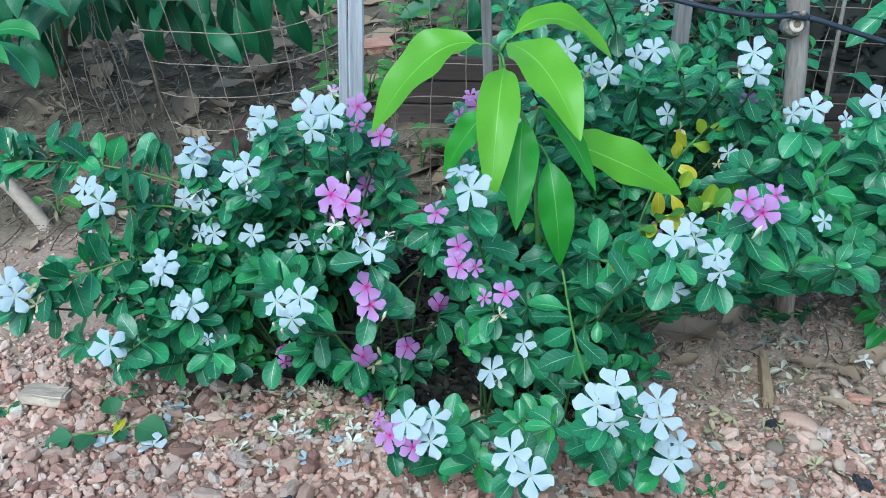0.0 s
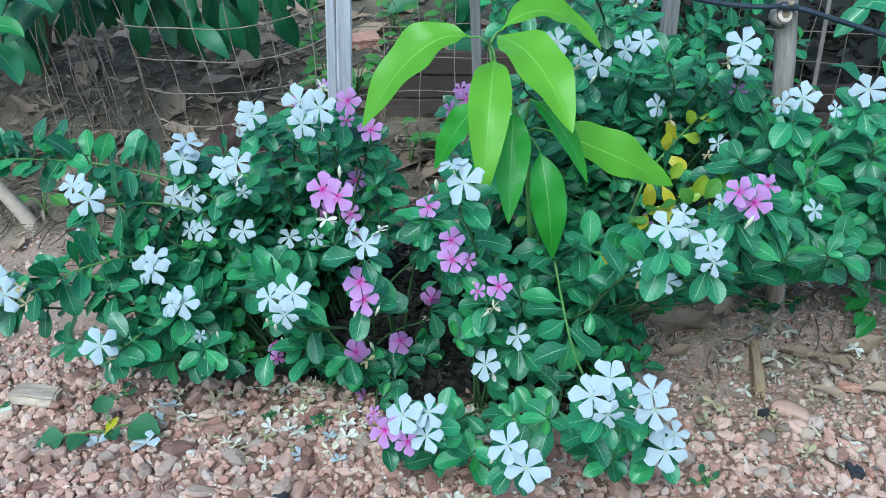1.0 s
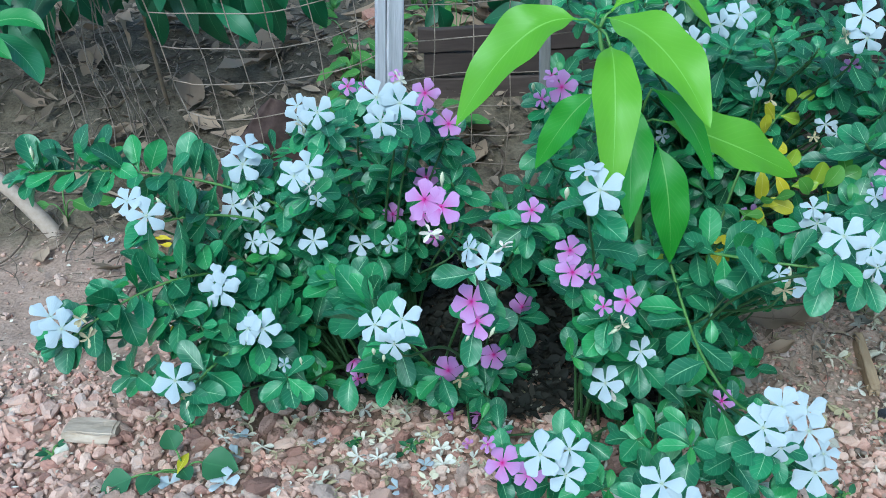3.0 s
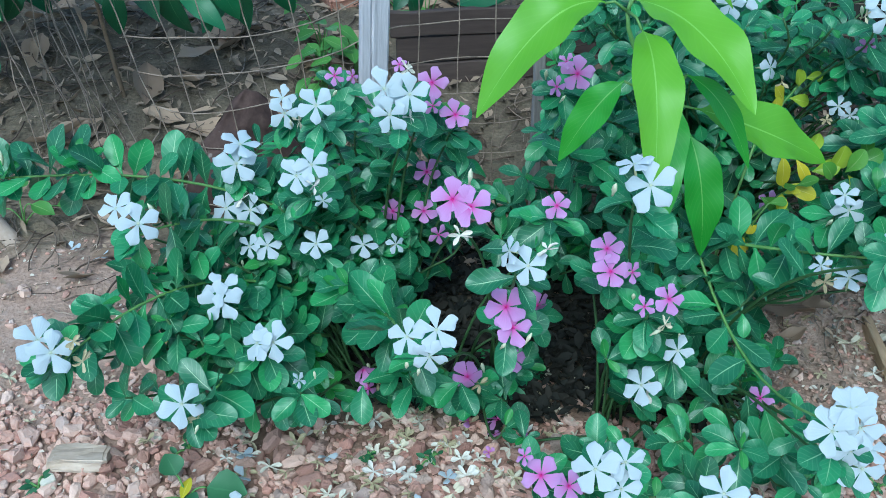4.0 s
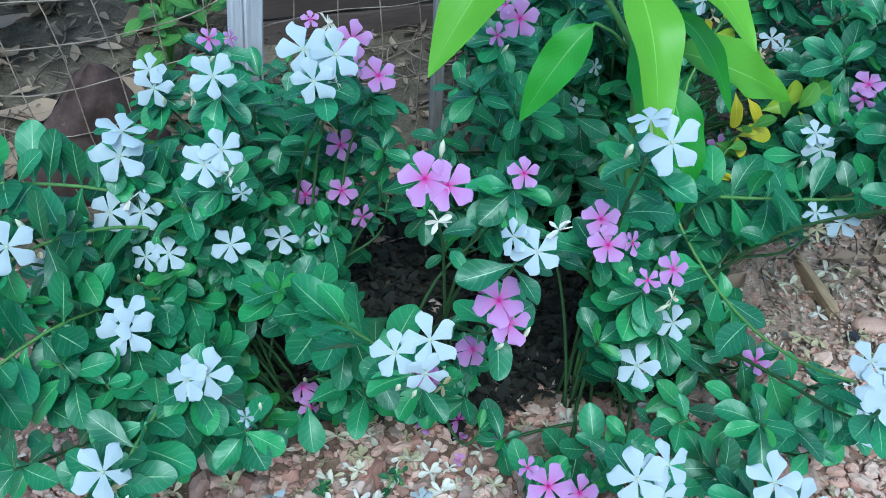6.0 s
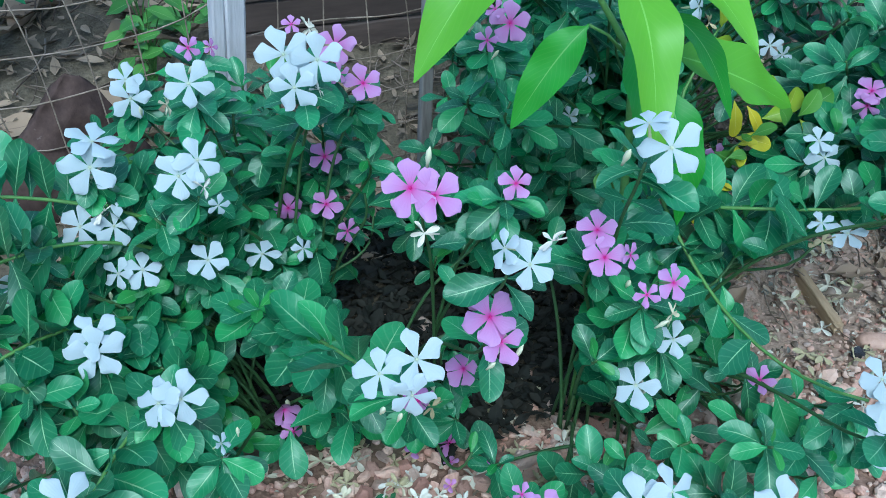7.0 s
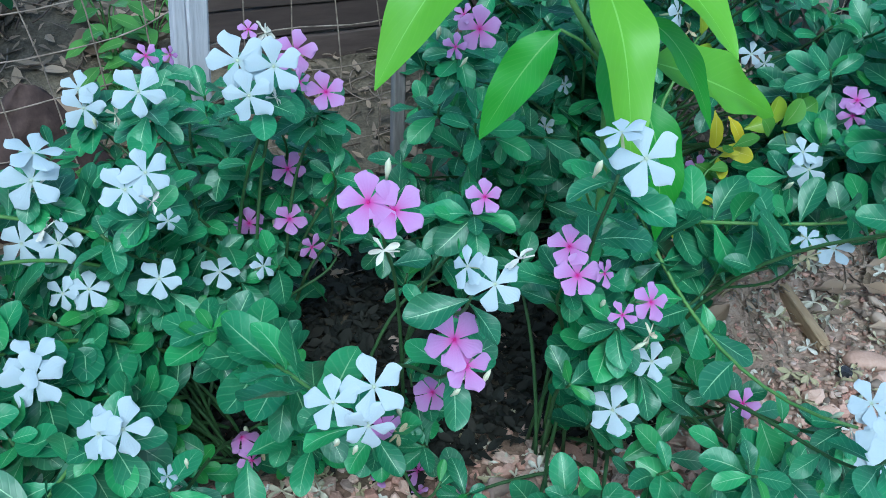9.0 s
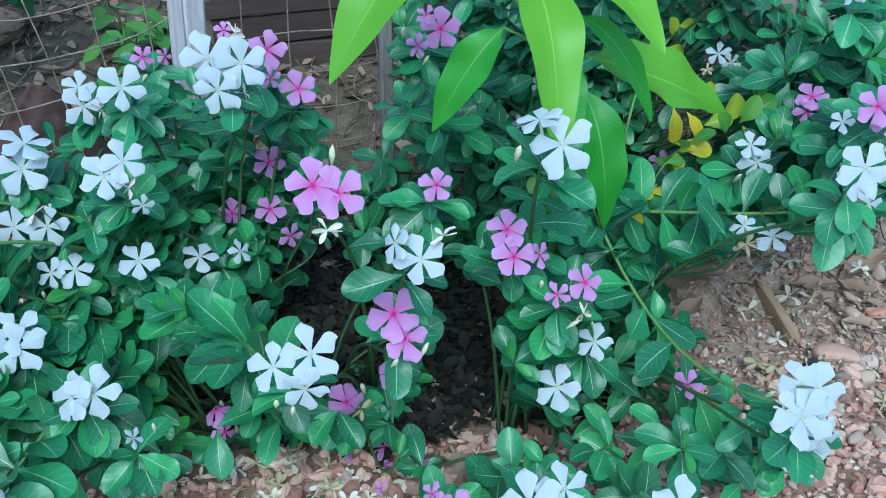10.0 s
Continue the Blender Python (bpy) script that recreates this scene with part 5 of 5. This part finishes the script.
    thing("dry_leaf", dry_leaf(90 + k % 9, rng.uniform(0.06, 0.13), rng.uniform(0.03, 0.055)), Matrix.Translation(on_ground(x, y, 0.012)) @ pose(0, 0, 0, rng.uniform(-20, 20), rng.uniform(-15, 15), rng.uniform(0, 360)),
          "curled brown dry leaf on the ground", "dry leaf", "dry leaves")


# ---- single things on the ground ----
def slab(seed, sx, sy, sz, material, name, cuts=10):
    """A broken piece of stone or wood: an uneven box with chipped rims."""
    rng = random.Random(seed)
    bm = bmesh.new()
    bmesh.ops.create_cube(bm, size=1.0)
    bmesh.ops.bevel(bm, geom=bm.edges[:], offset=0.07, segments=2, affect="EDGES")
    bmesh.ops.subdivide_edges(bm, edges=[e for e in bm.edges if e.calc_length() > 0.3], cuts=3, use_grid_fill=True)
    for q in bm.verts:
        n3 = noise.noise_vector(q.co * 2.3 + Vector((seed * 3.1, 0, 0)))
        q.co = Vector((q.co.x * sx, q.co.y * sy, q.co.z * sz)) + Vector((n3.x * sx * 0.08, n3.y * sy * 0.16, n3.z * sz * 0.16))
    me = bpy.data.meshes.new(name)
    bm.to_mesh(me)
    bm.free()
    me.materials.append(material)
    return me


def rounded(seed, sx, sy, sz, material, name):
    """A water-worn lump: an uneven ellipsoid, bent a little along its length."""
    bm = bmesh.new()
    bmesh.ops.create_icosphere(bm, subdivisions=3, radius=0.5)
    for q in bm.verts:
        c = q.co.copy()
        k = (abs(2 * c.x) ** 3 + abs(2 * c.y) ** 3 + abs(2 * c.z) ** 3) ** (1 / 3)
        c = c / k + noise.noise_vector(c * 2.2 + Vector((seed, 0, 0))) * 0.08 + noise.noise_vector(c * 7 + Vector((seed, 0, 0))) * 0.025
        q.co = Vector((c.x * sx, c.y * sy - sy * 0.9 * c.x * c.x, c.z * sz))
    me = bpy.data.meshes.new(name)
    bm.to_mesh(me)
    bm.free()
    me.materials.append(material)
    me.shade_smooth()
    return me


FLAT = plain_material("grey_tan_stone", [(0.3, (0.32, 0.26, 0.19)), (0.5, (0.48, 0.40, 0.31)), (0.7, (0.58, 0.51, 0.42))], 40, rough=0.85, stretch=(0.4, 1, 1))
BLACK = plain_material("black_pebble", [(0.3, (0.018, 0.020, 0.025)), (0.7, (0.06, 0.065, 0.075))], 60, rough=0.45)
BRICK = plain_material("brick_piece", [(0.3, (0.36, 0.17, 0.12)), (0.5, (0.48, 0.27, 0.20)), (0.7, (0.54, 0.36, 0.28))], 45, rough=0.9)
WORN_BRICK = plain_material("worn_brick", [(0.3, (0.36, 0.23, 0.175)), (0.5, (0.47, 0.32, 0.25)), (0.7, (0.54, 0.40, 0.32))], 45, rough=0.9)
thing("flat_stone", slab(3, 0.056, 0.030, 0.014, FLAT, "flat_stone"), pose(-0.435, 0.829, height(-0.435, 0.829) + 0.010, -10, 3, -4), "flat grey-brown stone lying in gravel", "stone")
thing("white_pebble", slab(4, 0.014, 0.012, 0.008, WILT, "white_pebble"), pose(-0.462, 0.805, height(-0.462, 0.805) + 0.008, 0, 0, 30), "round white pebble in gravel", "pebble")
thing("wood_splinter", slab(5, 0.092, 0.0120, 0.014, PALEWOOD, "wood_splinter"), pose(0.447, 0.878, height(0.447, 0.878) + 0.010, 0, -6, 78), "split piece of pale wood on soil", "wood piece")
thing("brick_fragment", rounded(6, 0.046, 0.021, 0.016, WORN_BRICK, "brick_fragment"), pose(0.462, 0.802, height(0.462, 0.802) + 0.006, 3, 0, -34), "worn reddish brick fragment half buried in soil", "brick")
thing("brick_fragment", slab(7, 0.026, 0.010, 0.009, BRICK, "brick_fragment"), pose(0.548, 0.838, height(0.548, 0.838) + 0.008, 3, 0, -12), "small reddish brick fragment on soil", "brick")
thing("flat_stone", slab(9, 0.075, 0.05, 0.022, BRICK, "flat_stone"), pose(-0.115, 1.89, height(-0.115, 1.89) + 0.012, 8, 0, 20), "reddish-brown flat stone among leaf litter behind the fence", "stone")
for x, y, s in ((0.432, 0.797, 0.014), (0.497, 0.70, 0.019), (0.60, 0.800, 0.016), (-0.12, 0.655, 0.018), (-0.20, 0.64, 0.012)):
    thing("black_pebble", slab(int(x * 100) + 60, s, s * 0.8, s * 0.6, BLACK, "black_pebble"), pose(x, y, height(x, y) + s * 0.28, 5, 4, x * 900), "smooth dark pebble among gravel", "pebble", "dark pebbles")

# brown wedge of stone with a pale splash
m = Mat("brown_rock", 0.9, 0.2)
grain = m.math("ADD", m.math("MULTIPLY", m.noise(14.0, 5.0), 0.6), m.math("MULTIPLY", m.noise(120.0, 4.0), 0.4))
rockc = m.ramp(grain, [(0.3, (0.035, 0.025, 0.022)), (0.55, (0.08, 0.056, 0.05)), (0.75, (0.13, 0.10, 0.085))])
splash = m.n("TexNoise", Scale=28.0, Detail=6.0)
m.wire(m.coords(), splash.inputs["Vector"])
m.color(m.mix(m.ramp(splash.outputs["Fac"], [(0.66, (0, 0, 0)), (0.74, (1, 1, 1))]), rockc, (0.42, 0.40, 0.36)))
m.bump(grain, 0.7, 0.004)


def build_rock():
    bm = bmesh.new()
    bmesh.ops.create_icosphere(bm, subdivisions=4, radius=1.0)
    for q in bm.verts:
        c = q.co.copy()
        h = (c.z + 1) / 2
        wide = (1.0 - 0.82 * h ** 0.9)
        q.co = Vector((c.x * 0.115 * (wide + 0.1) + 0.02 * (h - 0.5), c.y * 0.05 * (wide + 0.2), h * 0.20 - 0.03))
        q.co += noise.noise_vector(c * 1.7) * 0.012 + noise.noise_vector(c * 6) * 0.003
    me = bpy.data.meshes.new("rock")
    bm.to_mesh(me)
    bm.free()
    me.materials.append(m.m)
    me.polygons.foreach_set("use_smooth", [True] * len(me.polygons))
    return thing("rock", me, pose(-0.285, 1.34, height(-0.285, 1.34), 8, 0, 10), "brown pointed slab of stone standing on soil", "rock")


build_rock()

STICKWOOD = plain_material("smooth_stick", [(0.3, (0.30, 0.24, 0.19)), (0.5, (0.44, 0.37, 0.30)), (0.7, (0.54, 0.47, 0.40))], 22, rough=0.75, bump=0.4)
v, f, u = tube(bezier((-0.60, 1.265, -0.012), (-0.64, 1.27, 0.07), (-0.68, 1.28, 0.12), (-0.86, 1.30, 0.25), 10), [0.0125 - 0.0004 * i for i in range(11)], 10, 0.05, 3)
thing("leaning_stick", mesh_of("leaning_stick", v, f, STICKWOOD, u), Matrix.Identity(4), "smooth brown stick stuck slanting in the soil", "stick")

thing("shrivelled_leaf", dry_leaf(77, 0.06, 0.03), Matrix.Translation((-0.507, 1.44, 0.285)) @ pose(0, 0, 0, 30, 70, 40), "pale shrivelled leaf caught in the wire mesh", "dry leaf")


# ---- small plants ----
def weed(label, root, leaves, material, profile=ovate, width=0.7, stem=True, name="weed"):
    """A small weed: stalks from the root, each with one leaf."""
    base = on_ground(root[0], root[1], 0.0)
    plant = tagged(new(name), label, "weed")
    plant.matrix_basis = Matrix.Translation(base)
    for k, (dx, dy, dz, ln, az, el) in enumerate(leaves):
        p = Vector((dx, dy, dz))
        v, f, u = tube(bezier((0, 0, 0), (dx * 0.2, dy * 0.2, dz * 0.7 + 0.005), (dx * 0.7, dy * 0.7, dz + 0.004), p, 6), [0.0011] * 7, 5)
        part("stem", mesh_of("stem", v, f, STEM, u), plant)
        v, f, u = blade(ln, ln * width, profile, curl=0.5, fold=0.2, wave=0.12, nu=9, nv=7, stalk=0.05, seed=k + 31)
        d = Vector((math.cos(radians(az)) * math.cos(radians(el)), math.sin(radians(az)) * math.cos(radians(el)), math.sin(radians(el))))
        part("leaf", mesh_of("leaf", v, f, material, u), plant, Matrix.Translation(p) @ frame_from(d, (0, -0.3, 1)))
    return plant


weed("low weed with round dark leaves on the gravel", (-0.325, 0.765), [(-0.05, -0.01, 0.012, 0.034, 200, -10), (-0.028, -0.012, 0.016, 0.026, 260, 5), (0.02, 0.0, 0.018, 0.040, -20, 5), (-0.008, 0.012, 0.026, 0.026, 120, 30), (0.0, -0.004, 0.014, 0.02, -60, 10)], WEED_DARK, width=0.95)
rg = random.Random(5)
weed("light green weed with lobed leaves on the soil", (0.602, 0.955), [(rg.uniform(-0.03, 0.03), rg.uniform(-0.03, 0.02), rg.uniform(0.02, 0.06), rg.uniform(0.026, 0.040), rg.uniform(170, 370), rg.uniform(-35, 15)) for _ in range(10)], YOUNG, width=0.55)
weed("dark green weed at the foot of the post", (0.487, 0.972), [(rg.uniform(-0.03, 0.03), rg.uniform(-0.01, 0.01), rg.uniform(0.006, 0.02), rg.uniform(0.012, 0.022), rg.uniform(170, 370), rg.uniform(-20, 30)) for _ in range(14)], WEED_DARK, width=0.5)
rg = random.Random(19)
weed("bushy light green leafy weed behind the flowers", (-0.165, 1.56), [(rg.uniform(-0.03, 0.035), rg.uniform(-0.04, 0.03), rg.uniform(0.02, 0.13), rg.uniform(0.028, 0.046), rg.uniform(170, 370), rg.uniform(-30, 20)) for _ in range(16)], WEED, width=0.6)
weed("light green weed at the foot of a brown rock", (-0.215, 1.20), [(rg.uniform(-0.03, 0.04), rg.uniform(-0.03, 0.03), rg.uniform(0.03, 0.15), rg.uniform(0.02, 0.034), rg.uniform(170, 370), rg.uniform(-30, 20)) for _ in range(14)], WEED, width=0.7)
weed("pale green creeper leaves beside a leaning stick", (-0.60, 1.295), [(-0.02, 0.0, 0.03, 0.030, 200, 0), (0.02, -0.01, 0.04, 0.036, -20, -10), (0.05, 0.0, 0.03, 0.032, 20, 0), (0.0, 0.02, 0.05, 0.028, 90, 10)], WEED, width=0.7)
for x, y, n in ((-0.165, 1.66, 9), (-0.11, 1.62, 7), (0.0, 1.45, 5), (-0.20, 1.20, 6), (-0.02, 1.85, 9), (0.03, 1.75, 8), (-0.05, 1.98, 9), (0.06, 1.95, 8), (-0.22, 1.95, 6)):
    rg = random.Random(int(x * 1000))
    weed("light green leafy weed behind the flowers", (x, y), [(rg.uniform(-0.04, 0.04), rg.uniform(-0.03, 0.02), rg.uniform(0.02, 0.12), rg.uniform(0.028, 0.045), rg.uniform(180, 360), rg.uniform(-25, 20)) for _ in range(n)], WEED, width=0.62)
for x, y in ((-0.15, 0.79), (-0.47, 0.80), (-0.09, 0.775), (0.33, 0.68), (0.30, 0.60), (0.58, 0.72), (-0.33, 0.83), (0.50, 1.0), (0.53, 0.985)):
    rg = random.Random(int(x * 777))
    weed("tiny green seedling between stones", (x, y), [(rg.uniform(-0.012, 0.012), rg.uniform(-0.01, 0.01), rg.uniform(0.006, 0.014), rg.uniform(0.008, 0.016), rg.uniform(0, 360), rg.uniform(0, 30)) for _ in range(6)], WEED_DARK, width=0.5, name="seedling")


YELLOW_LIME = leaf_set(leaf_material("yellow_green_leaf", (0.24, 0.42, 0.03), (0.36, 0.50, 0.04), (0.45, 0.55, 0.15), share=0.25), 1, obovate, 0.55, 330, stalk=0.08)[0]


def yellow_plant():
    root = Vector((0.24, 0.93, 0.0))
    plant = tagged(new("yellowing_plant"), "small shrub with yellow and lime leaves among periwinkles", "shrub")
    plant.matrix_basis = Matrix.Translation(root)
    rg = random.Random(8)
    meshes = leaf_set(YELLOW, 5, obovate, 0.47, 300, stalk=0.08)
    limes = leaf_set(LIME, 3, obovate, 0.55, 320, stalk=0.08)
    main = [root.lerp(Vector((0.31, 0.997, 0.225)), i / 5) + Vector((0, 0, 0.02 * math.sin(i * 0.62))) for i in range(5)] + [Vector((0.31, 0.997, 0.225)), Vector((0.348, 1.021, 0.26)), Vector((0.376, 1.034, 0.284))]
    v, f, u = tube([p - root for p in main], [0.0022 - 0.00012 * i for i in range(8)], 6)
    part("stem", mesh_of("stem", v, f, STEM, u), plant)
    for x, y, z, ln, dx, dz, hue in ((0.348, 1.021, 0.259, 0.031, -0.55, 0.8, 0),
                                     (0.334, 1.012, 0.245, 0.030, -0.15, 0.9, 0),
                                     (0.365, 1.027, 0.275, 0.024, -0.2, 0.9, 1),
                                     (0.329, 1.007, 0.242, 0.034, 0.85, -0.25, 0),
                                     (0.354, 1.022, 0.264, 0.024, 0.85, -0.1, 1),
                                     (0.375, 1.034, 0.282, 0.02, 0.8, 0.2, 1),
                                     (0.34, 0.89, 0.24, 0.032, 0.15, 0.9, 1),
                                     (0.345, 0.876, 0.246, 0.03, 0.3, 0.7, 2),
                                     (0.33, 0.873, 0.24, 0.028, -0.3, 0.7, 2),
                                     (0.285, 0.895, 0.262, 0.034, 0.1, -0.9, 0),
                                     (0.3, 0.894, 0.255, 0.03, 0.4, -0.6, 0),
                                     (0.284, 0.882, 0.232, 0.036, 0.8, -0.1, 0),
                                     (0.262, 0.88, 0.222, 0.026, 0.6, -0.3, 2),
                                     (0.32, 0.893, 0.24, 0.028, 0.6, 0.3, 1),
                                     (0.31, 0.893, 0.262, 0.024, 0.2, 0.8, 1),
                                     (0.358, 0.882, 0.250, 0.030, 0.7, 0.5, 2), (0.370, 0.886, 0.256, 0.028, -0.2, 0.8, 2), (0.385, 0.886, 0.258, 0.026, 0.8, 0.1, 2), (0.352, 0.880, 0.240, 0.026, 0.3, -0.5, 1)):
        part("leaf", limes[2] if hue == 2 else (YELLOW_LIME if hue == 1 else meshes[0]), plant, Matrix.Translation(Vector((x, y, z)) - root) @ frame_from((dx, -0.35, dz), (0, -0.8, 0.6)) @ Matrix.Scale(ln, 4), ("bright yellow leaf", "yellow-green leaf", "lime green leaf")[hue])
    shoots = [((0.22, 0.90, 0.12), (0.25, 0.89, 0.20), (0.295, 0.875, 0.235)), ((0.24, 0.89, 0.10), (0.24, 0.875, 0.17), (0.262, 0.862, 0.225)), ((0.20, 0.88, 0.10), (0.17, 0.87, 0.18), (0.148, 0.875, 0.225))]
    for k, (a, b, c) in enumerate(shoots):
        pts = bezier(root, Vector(a), Vector(b), Vector(c), 12)
        v, f, u = tube([p - root for p in pts], [0.0022 - 0.0001 * i for i in range(13)], 6)
        part("stem", mesh_of("stem", v, f, STEM, u), plant)
        for i in range(7, 13):
            for s in (-1, 1):
                if rg.random() < 0.45:
                    continue
                d = Vector((s * rg.uniform(0.3, 1.0), rg.uniform(-0.8, -0.1), rg.uniform(-0.3, 0.7))).normalized()
                part("leaf", rg.choice(meshes if rg.random() < 0.5 else limes), plant, Matrix.Translation(pts[i] - root) @ frame_from(d, (0, -0.5, 0.9)) @ Matrix.Scale(rg.uniform(0.018, 0.030), 4))


yellow_plant()
ylw = leaf_set(YELLOW, 1, lance, 0.35, 400, name="yellow_leaf")[0]
for x, y, z, a in ((-0.455, 1.222, 0.018, -10), (-0.445, 1.215, 0.012, -20), (-0.365, 0.93, 0.06, 60), (-0.328, 0.752, 0.016, 80)):
    thing("yellow_leaf", ylw, Matrix.Translation(on_ground(x, y, z)) @ pose(0, 0, 0, 10, -8, a) @ Matrix.Scale(0.03, 4), "fallen yellow leaf on the ground", "fallen leaf", "yellow leaves")

# ---- shrubs behind the fence ----
rg = random.Random(9)


def drooping_shrub(label, spots, material, size, width, trunk, name="background_shrub"):
    plant = tagged(new(name), label, "shrub")
    base = on_ground(trunk[0], trunk[1], -0.01)
    plant.matrix_basis = Matrix.Translation(base)
    meshes = leaf_set(material, 6, lance, width, 500, nu=11, stalk=0.05)
    for k, (p, d) in enumerate(spots[:300]):
        part("leaf", meshes[k % 6], plant, Matrix.Translation(p - base) @ frame_from(d, (rg.uniform(-0.4, 0.4), -0.6, 0.7)) @ Matrix.Scale(size * rg.uniform(0.75, 1.2), 4))
    for k in range(7):
        tip = spots[(k * 11) % len(spots)][0] - base
        v, f, u = tube(bezier((0, 0, 0), (tip.x * 0.1, tip.y * 0.1, 0.3), (tip.x * 0.6, tip.y * 0.6, tip.z + 0.12), tip, 10), [0.009 - 0.0006 * i for i in range(11)], 7)
        part("branch", mesh_of("branch", v, f, WOODY, u), plant)


spots = [(Vector((-0.39, 1.52, 0.30)), Vector((0.02, -0.1, -1))), (Vector((-0.46, 1.50, 0.30)), Vector((-0.1, -0.1, -1))), (Vector((-0.30, 1.55, 0.31)), Vector((0.25, -0.1, -0.9))), (Vector((-0.34, 1.54, 0.32)), Vector((0.1, -0.1, -0.95)))]
for k in range(240):
    p = Vector((rg.uniform(-1.2, -0.25), rg.uniform(1.48, 1.9), rg.uniform(0.27, 0.52)))
    spots.append((p, Vector((rg.uniform(-0.6, 0.6), rg.uniform(-0.7, 0.1), rg.uniform(-1.0, -0.2)))))
for k in range(16):
    p = Vector((rg.uniform(-0.52, -0.12), rg.uniform(1.44, 1.58), rg.uniform(0.31, 0.44)))
    spots.append((p, Vector((rg.uniform(-0.5, 0.5), rg.uniform(-0.4, 0.2), -1.0))))
for k in range(28):
    p = Vector((rg.uniform(-0.85, -0.48), rg.uniform(1.3, 1.5), rg.uniform(0.30, 0.48)))
    spots.append((p, Vector((rg.uniform(-0.9, 0.4), rg.uniform(-0.7, 0.0), rg.uniform(-0.8, 0.1)))))
drooping_shrub("dark glossy shrub with long drooping leaves behind the fence", spots, SHRUB, 0.10, 0.36, (-0.75, 1.75))
shrub = bpy.data.objects["background_shrub"]
away = shrub.matrix_basis.inverted()
GLOSSY = leaf_material("glossy_shrub_leaf", (0.03, 0.16, 0.06), (0.05, 0.22, 0.08), (0.2, 0.42, 0.2), rough=0.22, share=0.1, veins=12.0, rib_width=0.02, spec=0.9)
for a, b, c, w, up, mat in (((-0.60, 1.20, 0.345), (-0.553, 1.20, 0.356), (-0.520, 1.19, 0.342), 0.030, (0, -0.5, 0.85), YOUNG), ((-0.612, 1.24, 0.33), (-0.568, 1.22, 0.302), (-0.546, 1.20, 0.270), 0.040, (0.25, -0.15, 0.95), GLOSSY),
                            ((-0.63, 1.23, 0.315), (-0.598, 1.20, 0.325), (-0.565, 1.18, 0.31), 0.030, (0, -0.5, 0.85), YOUNG), ((-0.62, 1.27, 0.40), (-0.55, 1.25, 0.392), (-0.49, 1.23, 0.365), 0.034, (0.1, -0.2, 0.95), GLOSSY)):
    v, f, u = blade_along(away @ Vector(a), away @ Vector(b), away @ Vector(c), w, lance, up, seed=int(-a[0] * 100))
    part("leaf", mesh_of("leaf", v, f, mat, u), shrub)

spots = []
for k in range(290):
    p = Vector((rg.uniform(-0.02, 1.2), rg.uniform(1.62, 2.2), rg.uniform(0.2, 0.6)))
    spots.append((p, Vector((rg.uniform(-0.7, 0.7), rg.uniform(-0.8, 0.1), rg.uniform(-0.9, 0.3)))))
drooping_shrub("dense dark green shrub beyond the wire fence", spots, SHRUB, 0.085, 0.5, (0.6, 2.0), "hedge_shrub")
spots = [(Vector((0.62, 0.93, 0.40)), Vector((0.25, -0.2, -0.5))), (Vector((0.60, 0.95, 0.42)), Vector((-0.35, -0.3, -0.6))), (Vector((0.64, 0.95, 0.45)), Vector((0.4, -0.2, 0.3)))]
spots += [(Vector((rg.uniform(0.55, 0.85), rg.uniform(0.95, 1.2), rg.uniform(0.25, 0.5))), Vector((rg.uniform(-0.7, 0.7), rg.uniform(-0.8, 0.1), rg.uniform(-0.7, 0.6)))) for _ in range(70)]
drooping_shrub("green shrub with pointed leaves beside the round post", spots, LEAF, 0.06, 0.42, (0.72, 1.05), "side_shrub")


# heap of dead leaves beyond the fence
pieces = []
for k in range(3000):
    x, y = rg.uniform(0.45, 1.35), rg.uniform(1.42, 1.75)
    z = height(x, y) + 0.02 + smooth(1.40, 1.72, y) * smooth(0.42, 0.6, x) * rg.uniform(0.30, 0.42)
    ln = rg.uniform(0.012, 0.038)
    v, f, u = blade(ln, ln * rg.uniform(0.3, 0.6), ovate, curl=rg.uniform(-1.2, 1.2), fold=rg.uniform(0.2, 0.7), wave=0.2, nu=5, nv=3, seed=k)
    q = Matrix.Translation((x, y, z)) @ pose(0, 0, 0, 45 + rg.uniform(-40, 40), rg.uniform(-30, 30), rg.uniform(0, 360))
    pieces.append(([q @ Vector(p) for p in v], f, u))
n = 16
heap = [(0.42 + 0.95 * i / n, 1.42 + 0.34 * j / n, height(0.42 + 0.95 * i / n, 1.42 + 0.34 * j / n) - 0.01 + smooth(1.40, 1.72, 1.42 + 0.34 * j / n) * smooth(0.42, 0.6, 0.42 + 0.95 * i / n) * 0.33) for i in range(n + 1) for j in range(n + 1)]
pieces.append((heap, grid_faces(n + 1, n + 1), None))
thing("leaf_heap", joined(pieces, "leaf_heap", SHADE_MOULD), Matrix.Identity(4), "dark heap of dead leaves beyond the wire fence", "leaf heap", kind="stuff")
